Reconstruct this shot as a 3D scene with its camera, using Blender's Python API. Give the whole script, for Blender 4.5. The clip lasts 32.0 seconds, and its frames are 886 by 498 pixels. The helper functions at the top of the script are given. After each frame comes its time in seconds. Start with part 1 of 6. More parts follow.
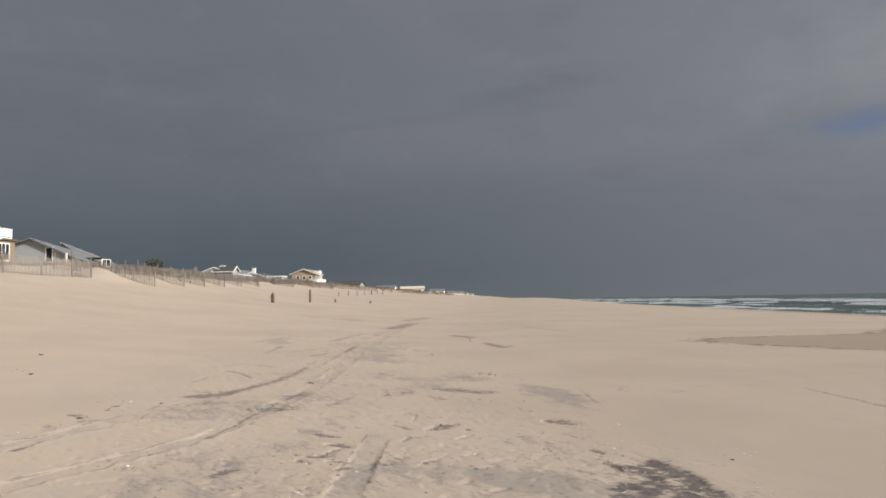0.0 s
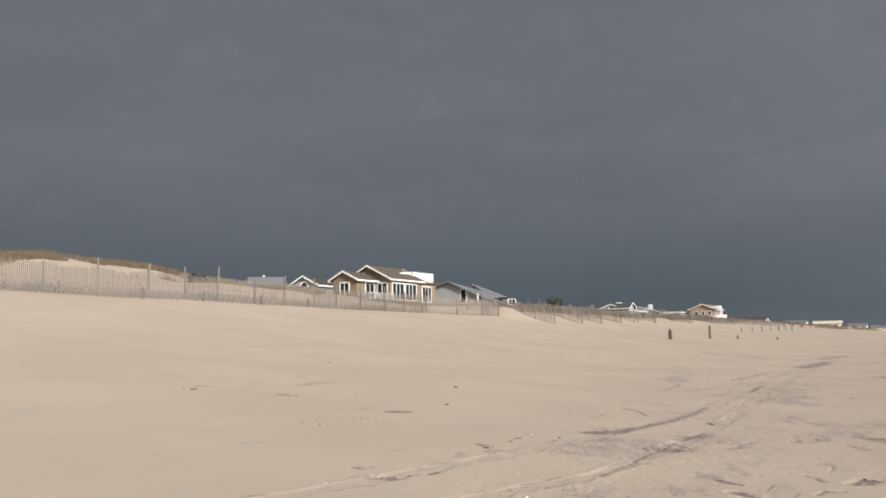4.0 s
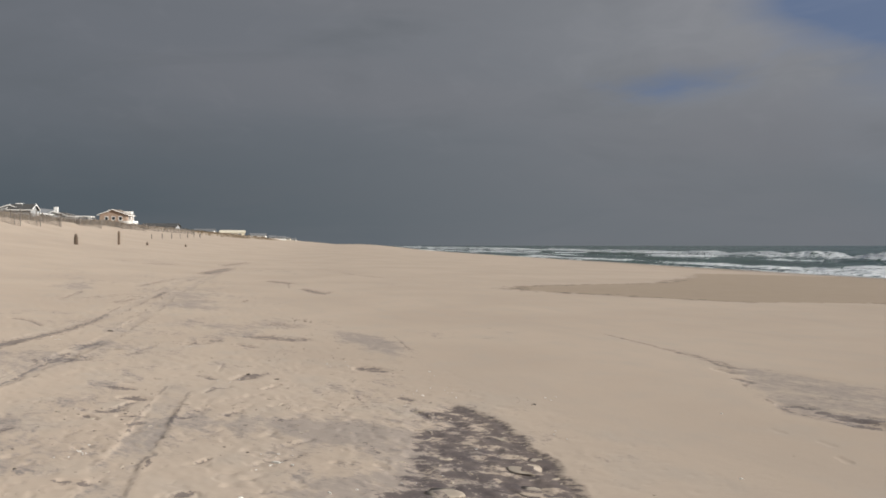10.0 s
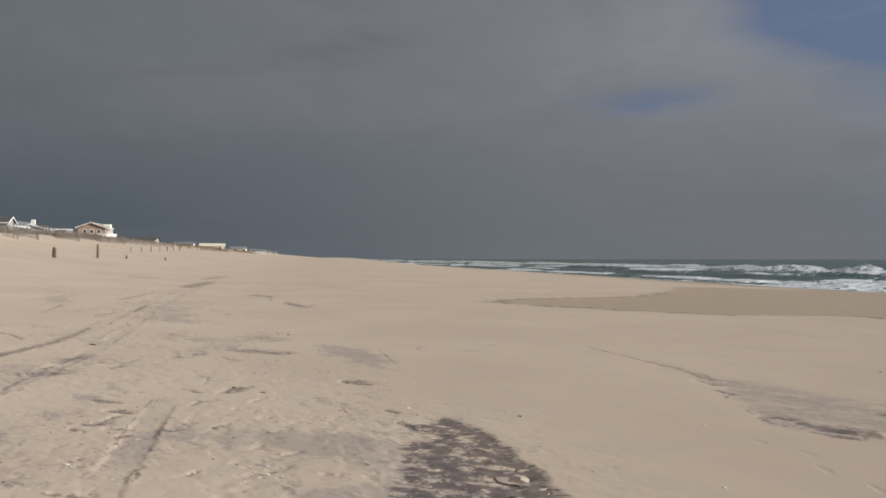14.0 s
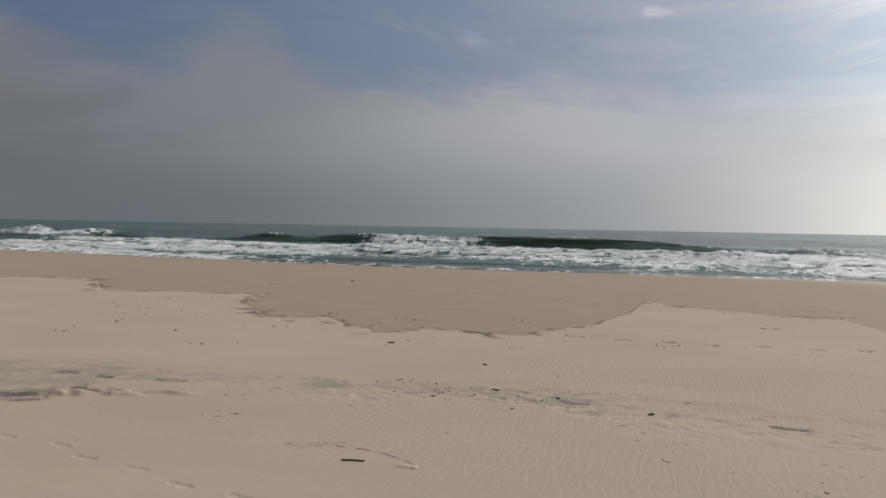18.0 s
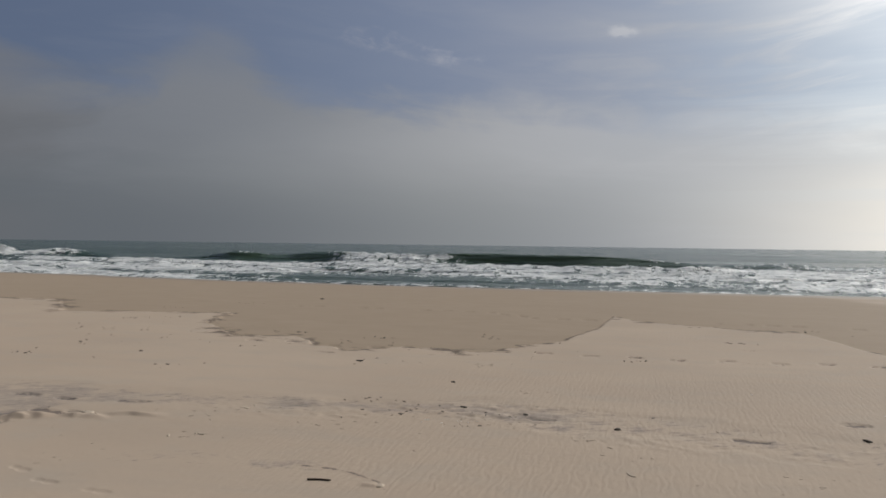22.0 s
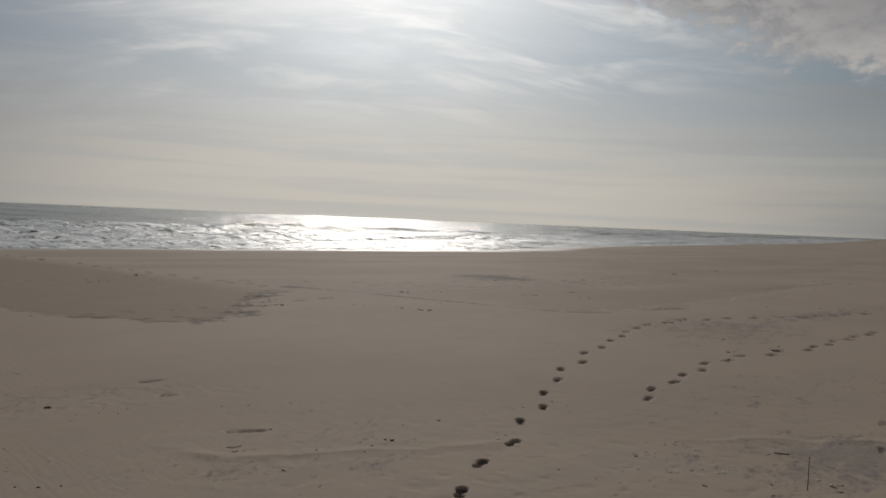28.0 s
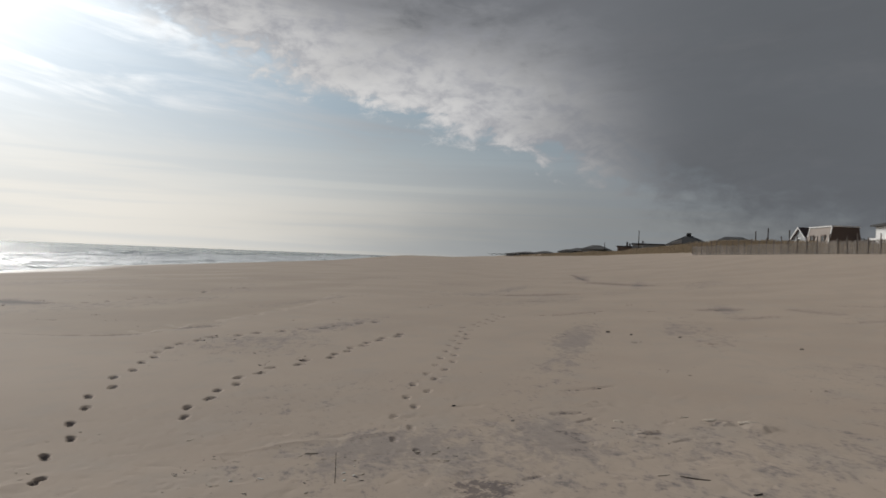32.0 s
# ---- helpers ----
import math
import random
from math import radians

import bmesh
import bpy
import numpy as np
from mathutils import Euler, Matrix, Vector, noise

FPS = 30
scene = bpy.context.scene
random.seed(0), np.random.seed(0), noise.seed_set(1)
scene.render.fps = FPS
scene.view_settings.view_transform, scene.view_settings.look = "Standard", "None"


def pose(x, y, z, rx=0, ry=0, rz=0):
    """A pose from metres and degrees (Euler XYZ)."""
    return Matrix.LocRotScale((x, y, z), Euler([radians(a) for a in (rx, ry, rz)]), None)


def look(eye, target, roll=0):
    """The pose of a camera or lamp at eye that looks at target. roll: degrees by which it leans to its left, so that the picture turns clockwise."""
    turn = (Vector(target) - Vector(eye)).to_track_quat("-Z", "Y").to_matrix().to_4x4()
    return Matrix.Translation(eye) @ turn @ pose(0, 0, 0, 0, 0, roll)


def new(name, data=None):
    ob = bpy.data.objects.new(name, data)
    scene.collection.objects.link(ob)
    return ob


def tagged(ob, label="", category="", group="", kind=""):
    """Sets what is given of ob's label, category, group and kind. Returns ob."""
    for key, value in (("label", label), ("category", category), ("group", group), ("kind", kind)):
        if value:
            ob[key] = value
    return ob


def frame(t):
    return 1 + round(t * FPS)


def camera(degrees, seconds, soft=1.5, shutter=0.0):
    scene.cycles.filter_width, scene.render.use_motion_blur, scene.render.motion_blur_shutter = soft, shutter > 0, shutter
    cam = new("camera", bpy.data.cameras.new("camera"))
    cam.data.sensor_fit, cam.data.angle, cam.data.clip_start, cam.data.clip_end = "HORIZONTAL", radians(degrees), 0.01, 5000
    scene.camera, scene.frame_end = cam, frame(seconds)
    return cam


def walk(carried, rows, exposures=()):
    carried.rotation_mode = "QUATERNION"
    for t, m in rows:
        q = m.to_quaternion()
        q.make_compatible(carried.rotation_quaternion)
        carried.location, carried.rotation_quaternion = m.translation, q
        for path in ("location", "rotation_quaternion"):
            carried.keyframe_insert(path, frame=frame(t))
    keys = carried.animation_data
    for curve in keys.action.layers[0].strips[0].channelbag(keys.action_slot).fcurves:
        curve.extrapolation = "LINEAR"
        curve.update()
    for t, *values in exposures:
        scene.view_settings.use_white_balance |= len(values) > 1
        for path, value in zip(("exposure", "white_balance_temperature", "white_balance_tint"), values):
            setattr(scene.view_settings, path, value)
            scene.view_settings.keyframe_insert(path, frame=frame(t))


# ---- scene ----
cam = camera(56.47, 32.0, soft=1.7)
EYE = 1.6
# seconds, x, y, turn, pitch, lean
PATH = [
    (0.0, 0.221, -0.103, 81.65, 3.56, 1.03),
    (0.5, 0.203, -0.026, 88.21, 3.82, 2.22),
    (1.0, 0.175, -0.026, 94.61, 3.75, 2.79),
    (1.5, 0.236, 0.004, 102.01, 4.29, 3.27),
    (2.0, 0.176, -0.030, 103.67, 4.63, 2.69),
    (2.5, 0.156, -0.060, 108.49, 5.27, 2.65),
    (4.5, 0.100, -0.007, 107.67, 7.31, 0.38),
    (5.0, 0.102, -0.012, 103.41, 6.37, -0.08),
    (5.5, 0.117, -0.035, 97.12, 5.80, -0.60),
    (6.0, 0.062, -0.102, 89.97, 4.84, -1.29),
    (6.5, 0.038, -0.112, 85.18, 3.81, -1.52),
    (7.0, 0.015, -0.092, 81.30, 3.00, -1.71),
    (7.5, -0.009, -0.063, 77.58, 2.25, -1.33),
    (8.0, -0.019, -0.030, 75.07, 1.86, -0.89),
    (8.5, 0.036, 0.019, 70.52, 1.74, -0.75),
    (9.0, -0.040, 0.105, 68.25, 1.08, -0.50),
    (9.5, 0.028, 0.056, 69.88, 0.94, -0.12),
    (10.0, 0.004, 0.075, 69.46, -0.26, -0.01),
    (10.5, -0.006, 0.065, 69.74, -1.03, 0.02),
    (11.0, 0.009, 0.054, 69.68, -1.12, -0.06),
    (11.5, -0.001, 0.045, 70.00, -0.76, -0.07),
    (12.0, 0.015, 0.037, 70.35, -0.47, -0.44),
    (12.5, 0.030, 0.017, 71.23, -0.21, -0.22),
    (13.0, 0.044, -0.005, 71.60, -0.04, 0.08),
    (13.5, 0.076, -0.025, 71.28, 0.59, 0.04),
    (15.5, 0.037, 0.065, 48.26, -2.07, -1.19),
    (16.0, 0.110, 0.060, 42.53, -1.73, -0.58),
    (16.5, 0.015, 0.011, 31.95, -1.93, -0.84),
    (17.0, -0.051, 0.059, 20.75, -2.15, -1.42),
    (17.5, -0.076, 0.026, 16.56, -1.83, -1.49),
    (18.0, -0.071, -0.008, 14.70, -1.55, -1.06),
    (18.5, -0.054, 0.015, 13.36, -1.46, -1.06),
    (19.0, -0.050, -0.001, 12.60, -1.02, -0.97),
    (19.5, -0.048, 0.005, 12.29, -0.84, -1.07),
    (20.0, -0.055, 0.006, 12.31, -0.81, -0.99),
    (20.5, -0.049, 0.020, 12.76, -0.88, -0.91),
    (21.0, -0.044, 0.004, 13.15, -0.68, -0.89),
    (21.5, -0.035, -0.008, 13.27, -0.54, -0.70),
    (22.0, -0.026, -0.023, 12.69, -0.30, -0.75),
    (22.5, -0.025, -0.020, 11.67, -0.14, -0.88),
    (23.0, -0.010, -0.045, 9.75, 0.05, -1.02),
    (23.5, -0.018, -0.011, 3.59, -0.13, -1.21),
    (24.0, -0.065, 0.007, -0.15, -0.27, -1.48),
    (24.5, -0.063, 0.015, -2.81, -0.19, -1.39),
    (25.0, -0.078, -0.020, -6.71, -0.45, -1.65),
    (25.5, -0.017, 0.039, -14.03, -0.99, -2.21),
    (26.0, 0.030, -0.036, -23.07, -1.52, -2.34),
    (26.5, 0.049, -0.059, -28.85, -2.49, -1.70),
    (28.5, -0.020, -0.044, -50.15, -1.35, -2.49),
    (29.0, -0.016, -0.009, -56.63, -0.96, -2.29),
    (29.5, -0.061, 0.034, -62.60, -0.47, -2.65),
    (30.0, -0.090, 0.004, -67.38, -0.09, -2.67),
    (30.5, -0.111, -0.025, -70.75, 0.50, -2.29),
    (31.0, -0.161, -0.063, -74.02, 0.96, -1.61),
    (31.5, -0.183, -0.079, -75.60, 0.54, -1.71),
    (32.0, -0.167, -0.062, -76.17, 0.58, -2.27),
]
walk(cam, [(t, pose(x, y, EYE, 90 + pitch, lean, turn)) for t, x, y, turn, pitch, lean in PATH],
     [(0, 0.02, 6500, 10), (2.5, -0.14, 6500, 10), (5, 0.06, 6500, 10), (7, -0.02, 6500, 10), (9, 0.02, 6500, 10), (11, -0.08, 6500, 10), (13.5, -0.1, 6500, 10), (16, -0.06, 6500, 10), (18, -0.28, 6570, 10), (22.5, -0.4, 6570, 10), (24, -0.65, 6510, 10),
      (25.2, -0.86, 6530, 10), (26, -0.99, 6570, 10), (26.5, -1.06, 6570, 10), (28.5, -1.64, 6580, 11), (29.2, -1.57, 6580, 11), (30, -1.33, 6450, 11), (31, -0.99, 6380, 10), (32, -0.89, 6350, 10)])

# ---- light: low sun over the sea, storm cloud inland and to the north ----
SUN_AZ, SUN_EL = -40.0, 26.0      # degrees to the left of straight out to sea, and above the horizon
sun_to = Vector((-math.sin(radians(SUN_AZ)) * math.cos(radians(SUN_EL)), math.cos(radians(SUN_AZ)) * math.cos(radians(SUN_EL)), math.sin(radians(SUN_EL))))
sun = new("sun", bpy.data.lights.new("sun", "SUN"))
sun.data.energy, sun.data.angle, sun.data.color = 4.6, radians(0.6), (1.0, 0.95, 0.88)
sun.matrix_world = look((0, 0, 60), Vector((0, 0, 60)) - sun_to)


class Net:
    """Short hand for a node tree."""

    def __init__(self, tree):
        self.tree = tree
        tree.nodes.clear()

    def add(self, kind, **sets):
        n = self.tree.nodes.new(kind)
        if "operation" in sets:
            n.operation = sets["operation"]
        if "use_clamp" in sets:
            n.use_clamp = sets["use_clamp"]
        if "interpolation_type" in sets:
            n.interpolation_type = sets["interpolation_type"]
        if "data_type" in sets:
            n.data_type = sets["data_type"]
        if "blend_type" in sets:
            n.blend_type = sets["blend_type"]
        if "attribute_name" in sets:
            n.attribute_name = sets["attribute_name"]
        if "sky_type" in sets:
            n.sky_type = sets["sky_type"]
        if "sun_disc" in sets:
            n.sun_disc = sets["sun_disc"]
        if "sun_elevation" in sets:
            n.sun_elevation = sets["sun_elevation"]
        if "sun_rotation" in sets:
            n.sun_rotation = sets["sun_rotation"]
        if "wave_type" in sets:
            n.wave_type = sets["wave_type"]
        if "bands_direction" in sets:
            n.bands_direction = sets["bands_direction"]
        if "wave_profile" in sets:
            n.wave_profile = sets["wave_profile"]
        return n

    def put(self, socket, v):
        if isinstance(v, bpy.types.NodeSocket):
            self.tree.links.new(v, socket)
        elif v is not None:
            if isinstance(v, (tuple, list)) and len(v) == 3 and socket.type == "RGBA":
                v = (*v, 1)
            socket.default_value = v

    def m(self, op, a, b=None, c=None, clamp=False):
        n = self.add("ShaderNodeMath", operation=op, use_clamp=clamp)
        for s, v in zip(n.inputs, (a, b, c)):
            self.put(s, v)
        return n.outputs[0]

    def step(self, a, b, x):
        n = self.add("ShaderNodeMapRange", interpolation_type="SMOOTHSTEP")
        for k, v in zip(range(5), (x, a, b, 0.0, 1.0)):
            self.put(n.inputs[k], v)
        return n.outputs[0]

    def mix(self, f, a, b, how="MIX"):
        n = self.add("ShaderNodeMix", data_type="RGBA", blend_type=how)
        self.put(n.inputs[0], f), self.put(n.inputs[6], a), self.put(n.inputs[7], b)
        return n.outputs[2]

    def noise(self, vec, scale, detail=4.0, rough=0.5, warp=0.0):
        n = self.add("ShaderNodeTexNoise")
        self.put(n.inputs["Vector"], vec)
        n.inputs["Scale"].default_value, n.inputs["Detail"].default_value = scale, detail
        n.inputs["Roughness"].default_value, n.inputs["Distortion"].default_value = rough, warp
        return n.outputs["Fac"]

    def vec(self, x, y, z=0.0):
        n = self.add("ShaderNodeCombineXYZ")
        self.put(n.inputs[0], x), self.put(n.inputs[1], y), self.put(n.inputs[2], z)
        return n.outputs[0]

    def mapped(self, vec, scale=(1, 1, 1), turn=(0, 0, 0), move=(0, 0, 0)):
        n = self.add("ShaderNodeMapping")
        self.put(n.inputs["Vector"], vec)
        n.inputs["Scale"].default_value, n.inputs["Rotation"].default_value, n.inputs["Location"].default_value = scale, turn, move
        return n.outputs[0]

    def attr(self, name):
        return self.add("ShaderNodeAttribute", attribute_name=name).outputs["Fac"]


world = bpy.data.worlds.new("sky")
scene.world = world
world.use_nodes = True
w = Net(world.node_tree)
way = w.add("ShaderNodeTexCoord").outputs["Generated"]
split = w.add("ShaderNodeSeparateXYZ")
w.put(split.inputs[0], way)
dx, dy, dz = split.outputs
el = w.m("MULTIPLY", w.m("ARCSINE", dz), 57.2958)
az = w.m("MULTIPLY", w.m("ARCTAN2", w.m("MULTIPLY", dx, -1.0), dy), 57.2958)


def centred(f, k):
    return w.m("MULTIPLY", w.m("SUBTRACT", f, 0.5), k)


def field(sa, se, detail=5, rough=0.55, warp=0.3, lean=0.0, move=(0, 0, 0)):
    return w.noise(w.mapped(w.vec(w.m("MULTIPLY", az, 1 / sa), w.m("MULTIPLY", el, 1 / se)), (1, 1, 1), (0, 0, lean), move), 1.0, detail, rough, warp)


def spot(a, e, wa, we):
    """1 at a place of the sky, falling off smoothly round it."""
    u = w.m("POWER", w.m("MULTIPLY", w.m("SUBTRACT", az, a), 1 / wa), 2.0)
    v = w.m("POWER", w.m("MULTIPLY", w.m("SUBTRACT", el, e), 1 / we), 2.0)
    return w.m("EXPONENT", w.m("MULTIPLY", w.m("ADD", u, v), -1.0))


mass = field(16, 5.0, 6, 0.55, 0.5)
puff = field(4.2, 2.1, 6, 0.6, 0.7, 0.35)
tuft = field(1.5, 0.9, 4, 0.6, 0.4, 0.2, (2, 5, 0))
# the high streaks fan out to both sides of the sun
fan = w.m("ADD", el, w.m("MULTIPLY", w.m("COSINE", w.m("MULTIPLY", az, math.pi / 36)), 1.9))
wisp = w.noise(w.mapped(w.vec(w.m("MULTIPLY", az, 1 / 12), w.m("MULTIPLY", fan, 0.5)), move=(3, 1, 0)), 1.0, 7, 0.6, 0.5)
haze = field(30, 6.0, 4, 0.5, 0.2, 0.0, (7, 2, 0))
dot = w.add("ShaderNodeVectorMath", operation="DOT_PRODUCT")
w.put(dot.inputs[0], way)
dot.inputs[1].default_value = sun_to
ang = w.m("MULTIPLY", w.m("ARCCOSINE", w.m("MINIMUM", dot.outputs["Value"], 0.9999)), 57.2958)
sky = w.add("ShaderNodeTexSky", sky_type="NISHITA", sun_disc=False, sun_elevation=radians(SUN_EL), sun_rotation=radians(-SUN_AZ))
clear = w.mix(1.0, sky.outputs[0], (0.07, 0.07, 0.07), "MULTIPLY")
# clear air: deep blue to the north, pale teal on the sun's side
blue = w.mix(w.step(40.0, 5.0, az), (0.10, 0.143, 0.252), (0.142, 0.196, 0.335))
blue = w.mix(w.step(8.0, -38.0, az), blue, (0.56, 0.74, 0.90))
blue = w.mix(w.step(-56.0, -74.0, az), blue, (0.36, 0.50, 0.60))
blue = w.mix(0.15, blue, clear)
# thin high streaks
streak = w.m("MULTIPLY", w.step(0.44, 0.74, wisp), w.step(2.0, 9.0, el))
veil = w.mix(w.step(36.0, 13.0, ang), (0.42, 0.43, 0.46), (2.1, 2.07, 2.0))
air = w.mix(w.m("MULTIPLY", streak, w.m("ADD", 0.08, w.m("MULTIPLY", w.step(16.0, -14.0, az), 0.62))), blue, veil)
air = w.mix(w.m("MULTIPLY", w.step(30.0, -15.0, az), w.m("MULTIPLY", w.m("MULTIPLY", w.step(0.35, 0.8, haze), 0.65), w.step(-62.0, -30.0, az))), air, veil)
# cream haze low over the sea on the sun's side
cream = w.m("MULTIPLY", w.step(10.5, 2.0, w.m("ADD", el, centred(haze, 5.0))), w.step(6.0, -26.0, az))
air = w.mix(w.m("MULTIPLY", cream, 0.92), air, w.mix(w.step(-50.0, -92.0, w.m("ADD", az, centred(haze, 24.0))), (1.30, 1.21, 1.05), (0.37, 0.38, 0.375)))
layer = field(40, 1.25, 5, 0.55, 0.5, 0.0, (1, 9, 0))
low = w.m("MULTIPLY", w.m("MULTIPLY", w.step(0.44, 0.62, layer), w.step(17.0, 7.0, el)), w.step(4.0, -24.0, az))
air = w.mix(w.m("MULTIPLY", low, 0.36), air, w.mix(w.step(-52.0, -84.0, az), (0.78, 0.86, 0.90), (0.34, 0.39, 0.43)))
near_sun = w.m("ADD", ang, w.m("ADD", centred(wisp, 9.0), centred(haze, 9.0)))
halo = w.m("EXPONENT", w.m("MULTIPLY", w.m("POWER", w.m("MULTIPLY", w.m("MAXIMUM", near_sun, 0.0), 1 / 12.0), 2.0), -1.0))
glow = w.m("ADD", w.m("MULTIPLY", halo, 2.3), w.m("MULTIPLY", w.m("EXPONENT", w.m("MULTIPLY", ang, -1 / 20.0)), 1.2))
air = w.mix(1.0, air, w.mix(1.0, w.vec(glow, glow, glow), (1.0, 0.985, 0.95), "MULTIPLY"), "ADD")
# grey bank over the sea to the north, thinning southwards
edge = w.m("ADD", 9.9, w.m("SUBTRACT", w.m("MULTIPLY", spot(28.5, 12.0, 3.6, 40.0), 4.0), w.m("MULTIPLY", spot(15.0, 12.0, 5.0, 40.0), 1.0)))
top = w.m("SUBTRACT", w.m("ADD", el, w.m("ADD", centred(mass, 3.5), w.m("ADD", centred(puff, 3.2), centred(wisp, 5.0)))), edge)
bank = w.m("MULTIPLY", w.step(1.9, -1.9, w.m("ADD", top, w.m("MULTIPLY", w.step(12.0, -18.0, az), 3.0))), w.m("MULTIPLY", w.step(-34.0, 14.0, az), w.m("SUBTRACT", 0.95, w.m("MULTIPLY", w.step(9.5, 13.5, el), 0.45))))
bankcol = w.mix(w.step(-14.0, 44.0, w.m("ADD", w.m("SUBTRACT", az, w.m("MULTIPLY", el, 0.35)), w.m("ADD", centred(mass, 9.0), centred(haze, 9.0)))), (0.66, 0.67, 0.67), (0.158, 0.177, 0.200))
bankcol = w.mix(w.m("MULTIPLY", w.step(0.42, 0.72, wisp), w.m("ADD", 0.32, w.m("MULTIPLY", w.step(30.0, 0.0, az), 0.16))), bankcol, w.mix(w.step(26.0, -4.0, az), (0.31, 0.32, 0.345), (0.74, 0.75, 0.77)))
bankcol = w.mix(w.m("MULTIPLY", w.step(0.46, 0.70, haze), 0.28), bankcol, w.mix(w.step(26.0, -4.0, az), (0.23, 0.235, 0.25), (0.55, 0.56, 0.57)))
bankcol = w.mix(w.m("MULTIPLY", w.step(8.0, 0.5, el), w.step(-24.0, 10.0, az)), bankcol, w.mix(w.step(-12.0, 36.0, az), (0.44, 0.46, 0.47), (0.165, 0.184, 0.204)))
bankcol = w.mix(w.m("MULTIPLY", w.step(2.5, 10.0, el), 0.75), bankcol, w.mix(w.step(26.0, 0.0, az), (0.245, 0.264, 0.302), (0.53, 0.545, 0.58)))
air = w.mix(bank, air, bankcol)
# stray tufts above it
tufts = w.m("ADD", w.m("MULTIPLY", spot(0.55, 14.3, 1.0, 0.45), 0.95), w.m("ADD", w.m("MULTIPLY", spot(17.6, 13.9, 2.4, 0.9), 0.7), w.m("MULTIPLY", spot(12.6, 12.9, 3.2, 0.8), 0.6)))
tufts = w.step(0.2, 1.25, w.m("ADD", tufts, w.m("MULTIPLY", tufts, w.m("ADD", centred(tuft, 5.0), centred(wisp, 4.0)))))
air = w.mix(w.m("MULTIPLY", tufts, 0.32), air, w.mix(w.step(18.0, 4.0, az), (0.50, 0.50, 0.55), (0.86, 0.86, 0.88)))
# the storm cloud to the north and inland
north = w.step(34.0, 46.0, w.m("ADD", w.m("SUBTRACT", az, w.m("MULTIPLY", w.m("MAXIMUM", w.m("SUBTRACT", el, 9.0), 0.0), 0.8)), w.m("ADD", centred(mass, 16.0), centred(puff, 7.0))))
hole = w.m("MAXIMUM", w.m("MULTIPLY", spot(53.5, 10.4, 6.0, 1.5), 0.72), w.m("MULTIPLY", spot(40.0, 15.5, 8.5, 3.4), 1.3))
north = w.m("SUBTRACT", north, w.m("MULTIPLY", w.step(0.18, 0.95, w.m("ADD", hole, w.m("ADD", centred(puff, 0.7), centred(wisp, 0.5)))), 0.9), clamp=True)
dark = w.mix(w.step(0.5, 14.0, el), (0.084, 0.106, 0.124), (0.150, 0.163, 0.186))
dark = w.mix(w.m("MULTIPLY", w.step(98.0, 50.0, az), w.m("ADD", 0.25, w.m("MULTIPLY", mass, 0.6))), dark, (0.225, 0.236, 0.255))
dark = w.mix(w.m("MULTIPLY", w.step(0.42, 0.72, haze), w.m("ADD", 0.12, w.m("MULTIPLY", w.step(98.0, 76.0, az), 0.4))), dark, (0.19, 0.194, 0.213))
dark = w.mix(w.m("MULTIPLY", w.step(0.45, 0.75, mass), 0.45), dark, (0.118, 0.132, 0.148))
dark = w.mix(w.m("MULTIPLY", spot(45.0, 14.5, 15.0, 5.0), w.m("ADD", 0.2, w.m("MULTIPLY", puff, 0.7))), dark, (0.30, 0.305, 0.33))
dark = w.mix(w.m("MULTIPLY", w.step(0.5, 0.75, puff), w.m("MULTIPLY", w.step(3.0, 9.0, el), 0.07)), dark, (0.27, 0.275, 0.30))
air = w.mix(north, air, dark)
# the same cloud to the south: a billowing sunlit edge that falls towards the beach
q = w.m("SUBTRACT", w.m("SUBTRACT", el, 13.3), w.m("MULTIPLY", w.m("ADD", az, 60.0), 0.285))
q = w.m("ADD", q, w.m("ADD", centred(puff, 4.6), w.m("ADD", centred(mass, 3.0), centred(tuft, 4.5))))
brim = w.step(-95.0, -82.0, az)
south = w.m("MULTIPLY", w.m("ADD", w.m("MULTIPLY", w.step(-0.6, 1.1, q), brim), w.m("MULTIPLY", w.step(-3.4, 3.6, q), w.m("SUBTRACT", 1.0, brim))), w.step(-50.0, -61.0, w.m("ADD", az, centred(puff, 10.0))))
lit = w.m("MULTIPLY", w.step(11.0, 0.6, w.m("ADD", q, w.m("ADD", centred(mass, 5.0), centred(puff, 3.0)))), w.step(-93.0, -76.0, az))
slab = w.mix(w.step(-74.0, -98.0, az), (0.35, 0.36, 0.385), (0.225, 0.238, 0.256))
slab = w.mix(w.m("MULTIPLY", w.step(0.4, 0.7, mass), 0.35), slab, (0.20, 0.206, 0.217))
slab = w.mix(w.m("MULTIPLY", w.step(0.46, 0.72, w.m("ADD", w.m("MULTIPLY", puff, 0.5), w.m("MULTIPLY", wisp, 0.5))), 0.35), slab, (0.30, 0.30, 0.315))
slab = w.mix(lit, slab, w.mix(w.step(0.35, 0.66, w.m("ADD", w.m("MULTIPLY", puff, 0.6), w.m("MULTIPLY", tuft, 0.4))), (0.70, 0.70, 0.73), (1.26, 1.23, 1.19)))
slab = w.mix(w.m("MULTIPLY", w.step(5.0, 0.0, w.m("ADD", el, centred(wisp, 3.0))), w.step(-102.0, -84.0, az)), slab, (0.30, 0.305, 0.305))
out = w.mix(w.m("MAXIMUM", south, w.step(-96.0, -112.0, az)), air, slab)
bg = w.add("ShaderNodeBackground")
w.put(bg.inputs["Color"], out)
bg.inputs["Strength"].default_value = 1.0
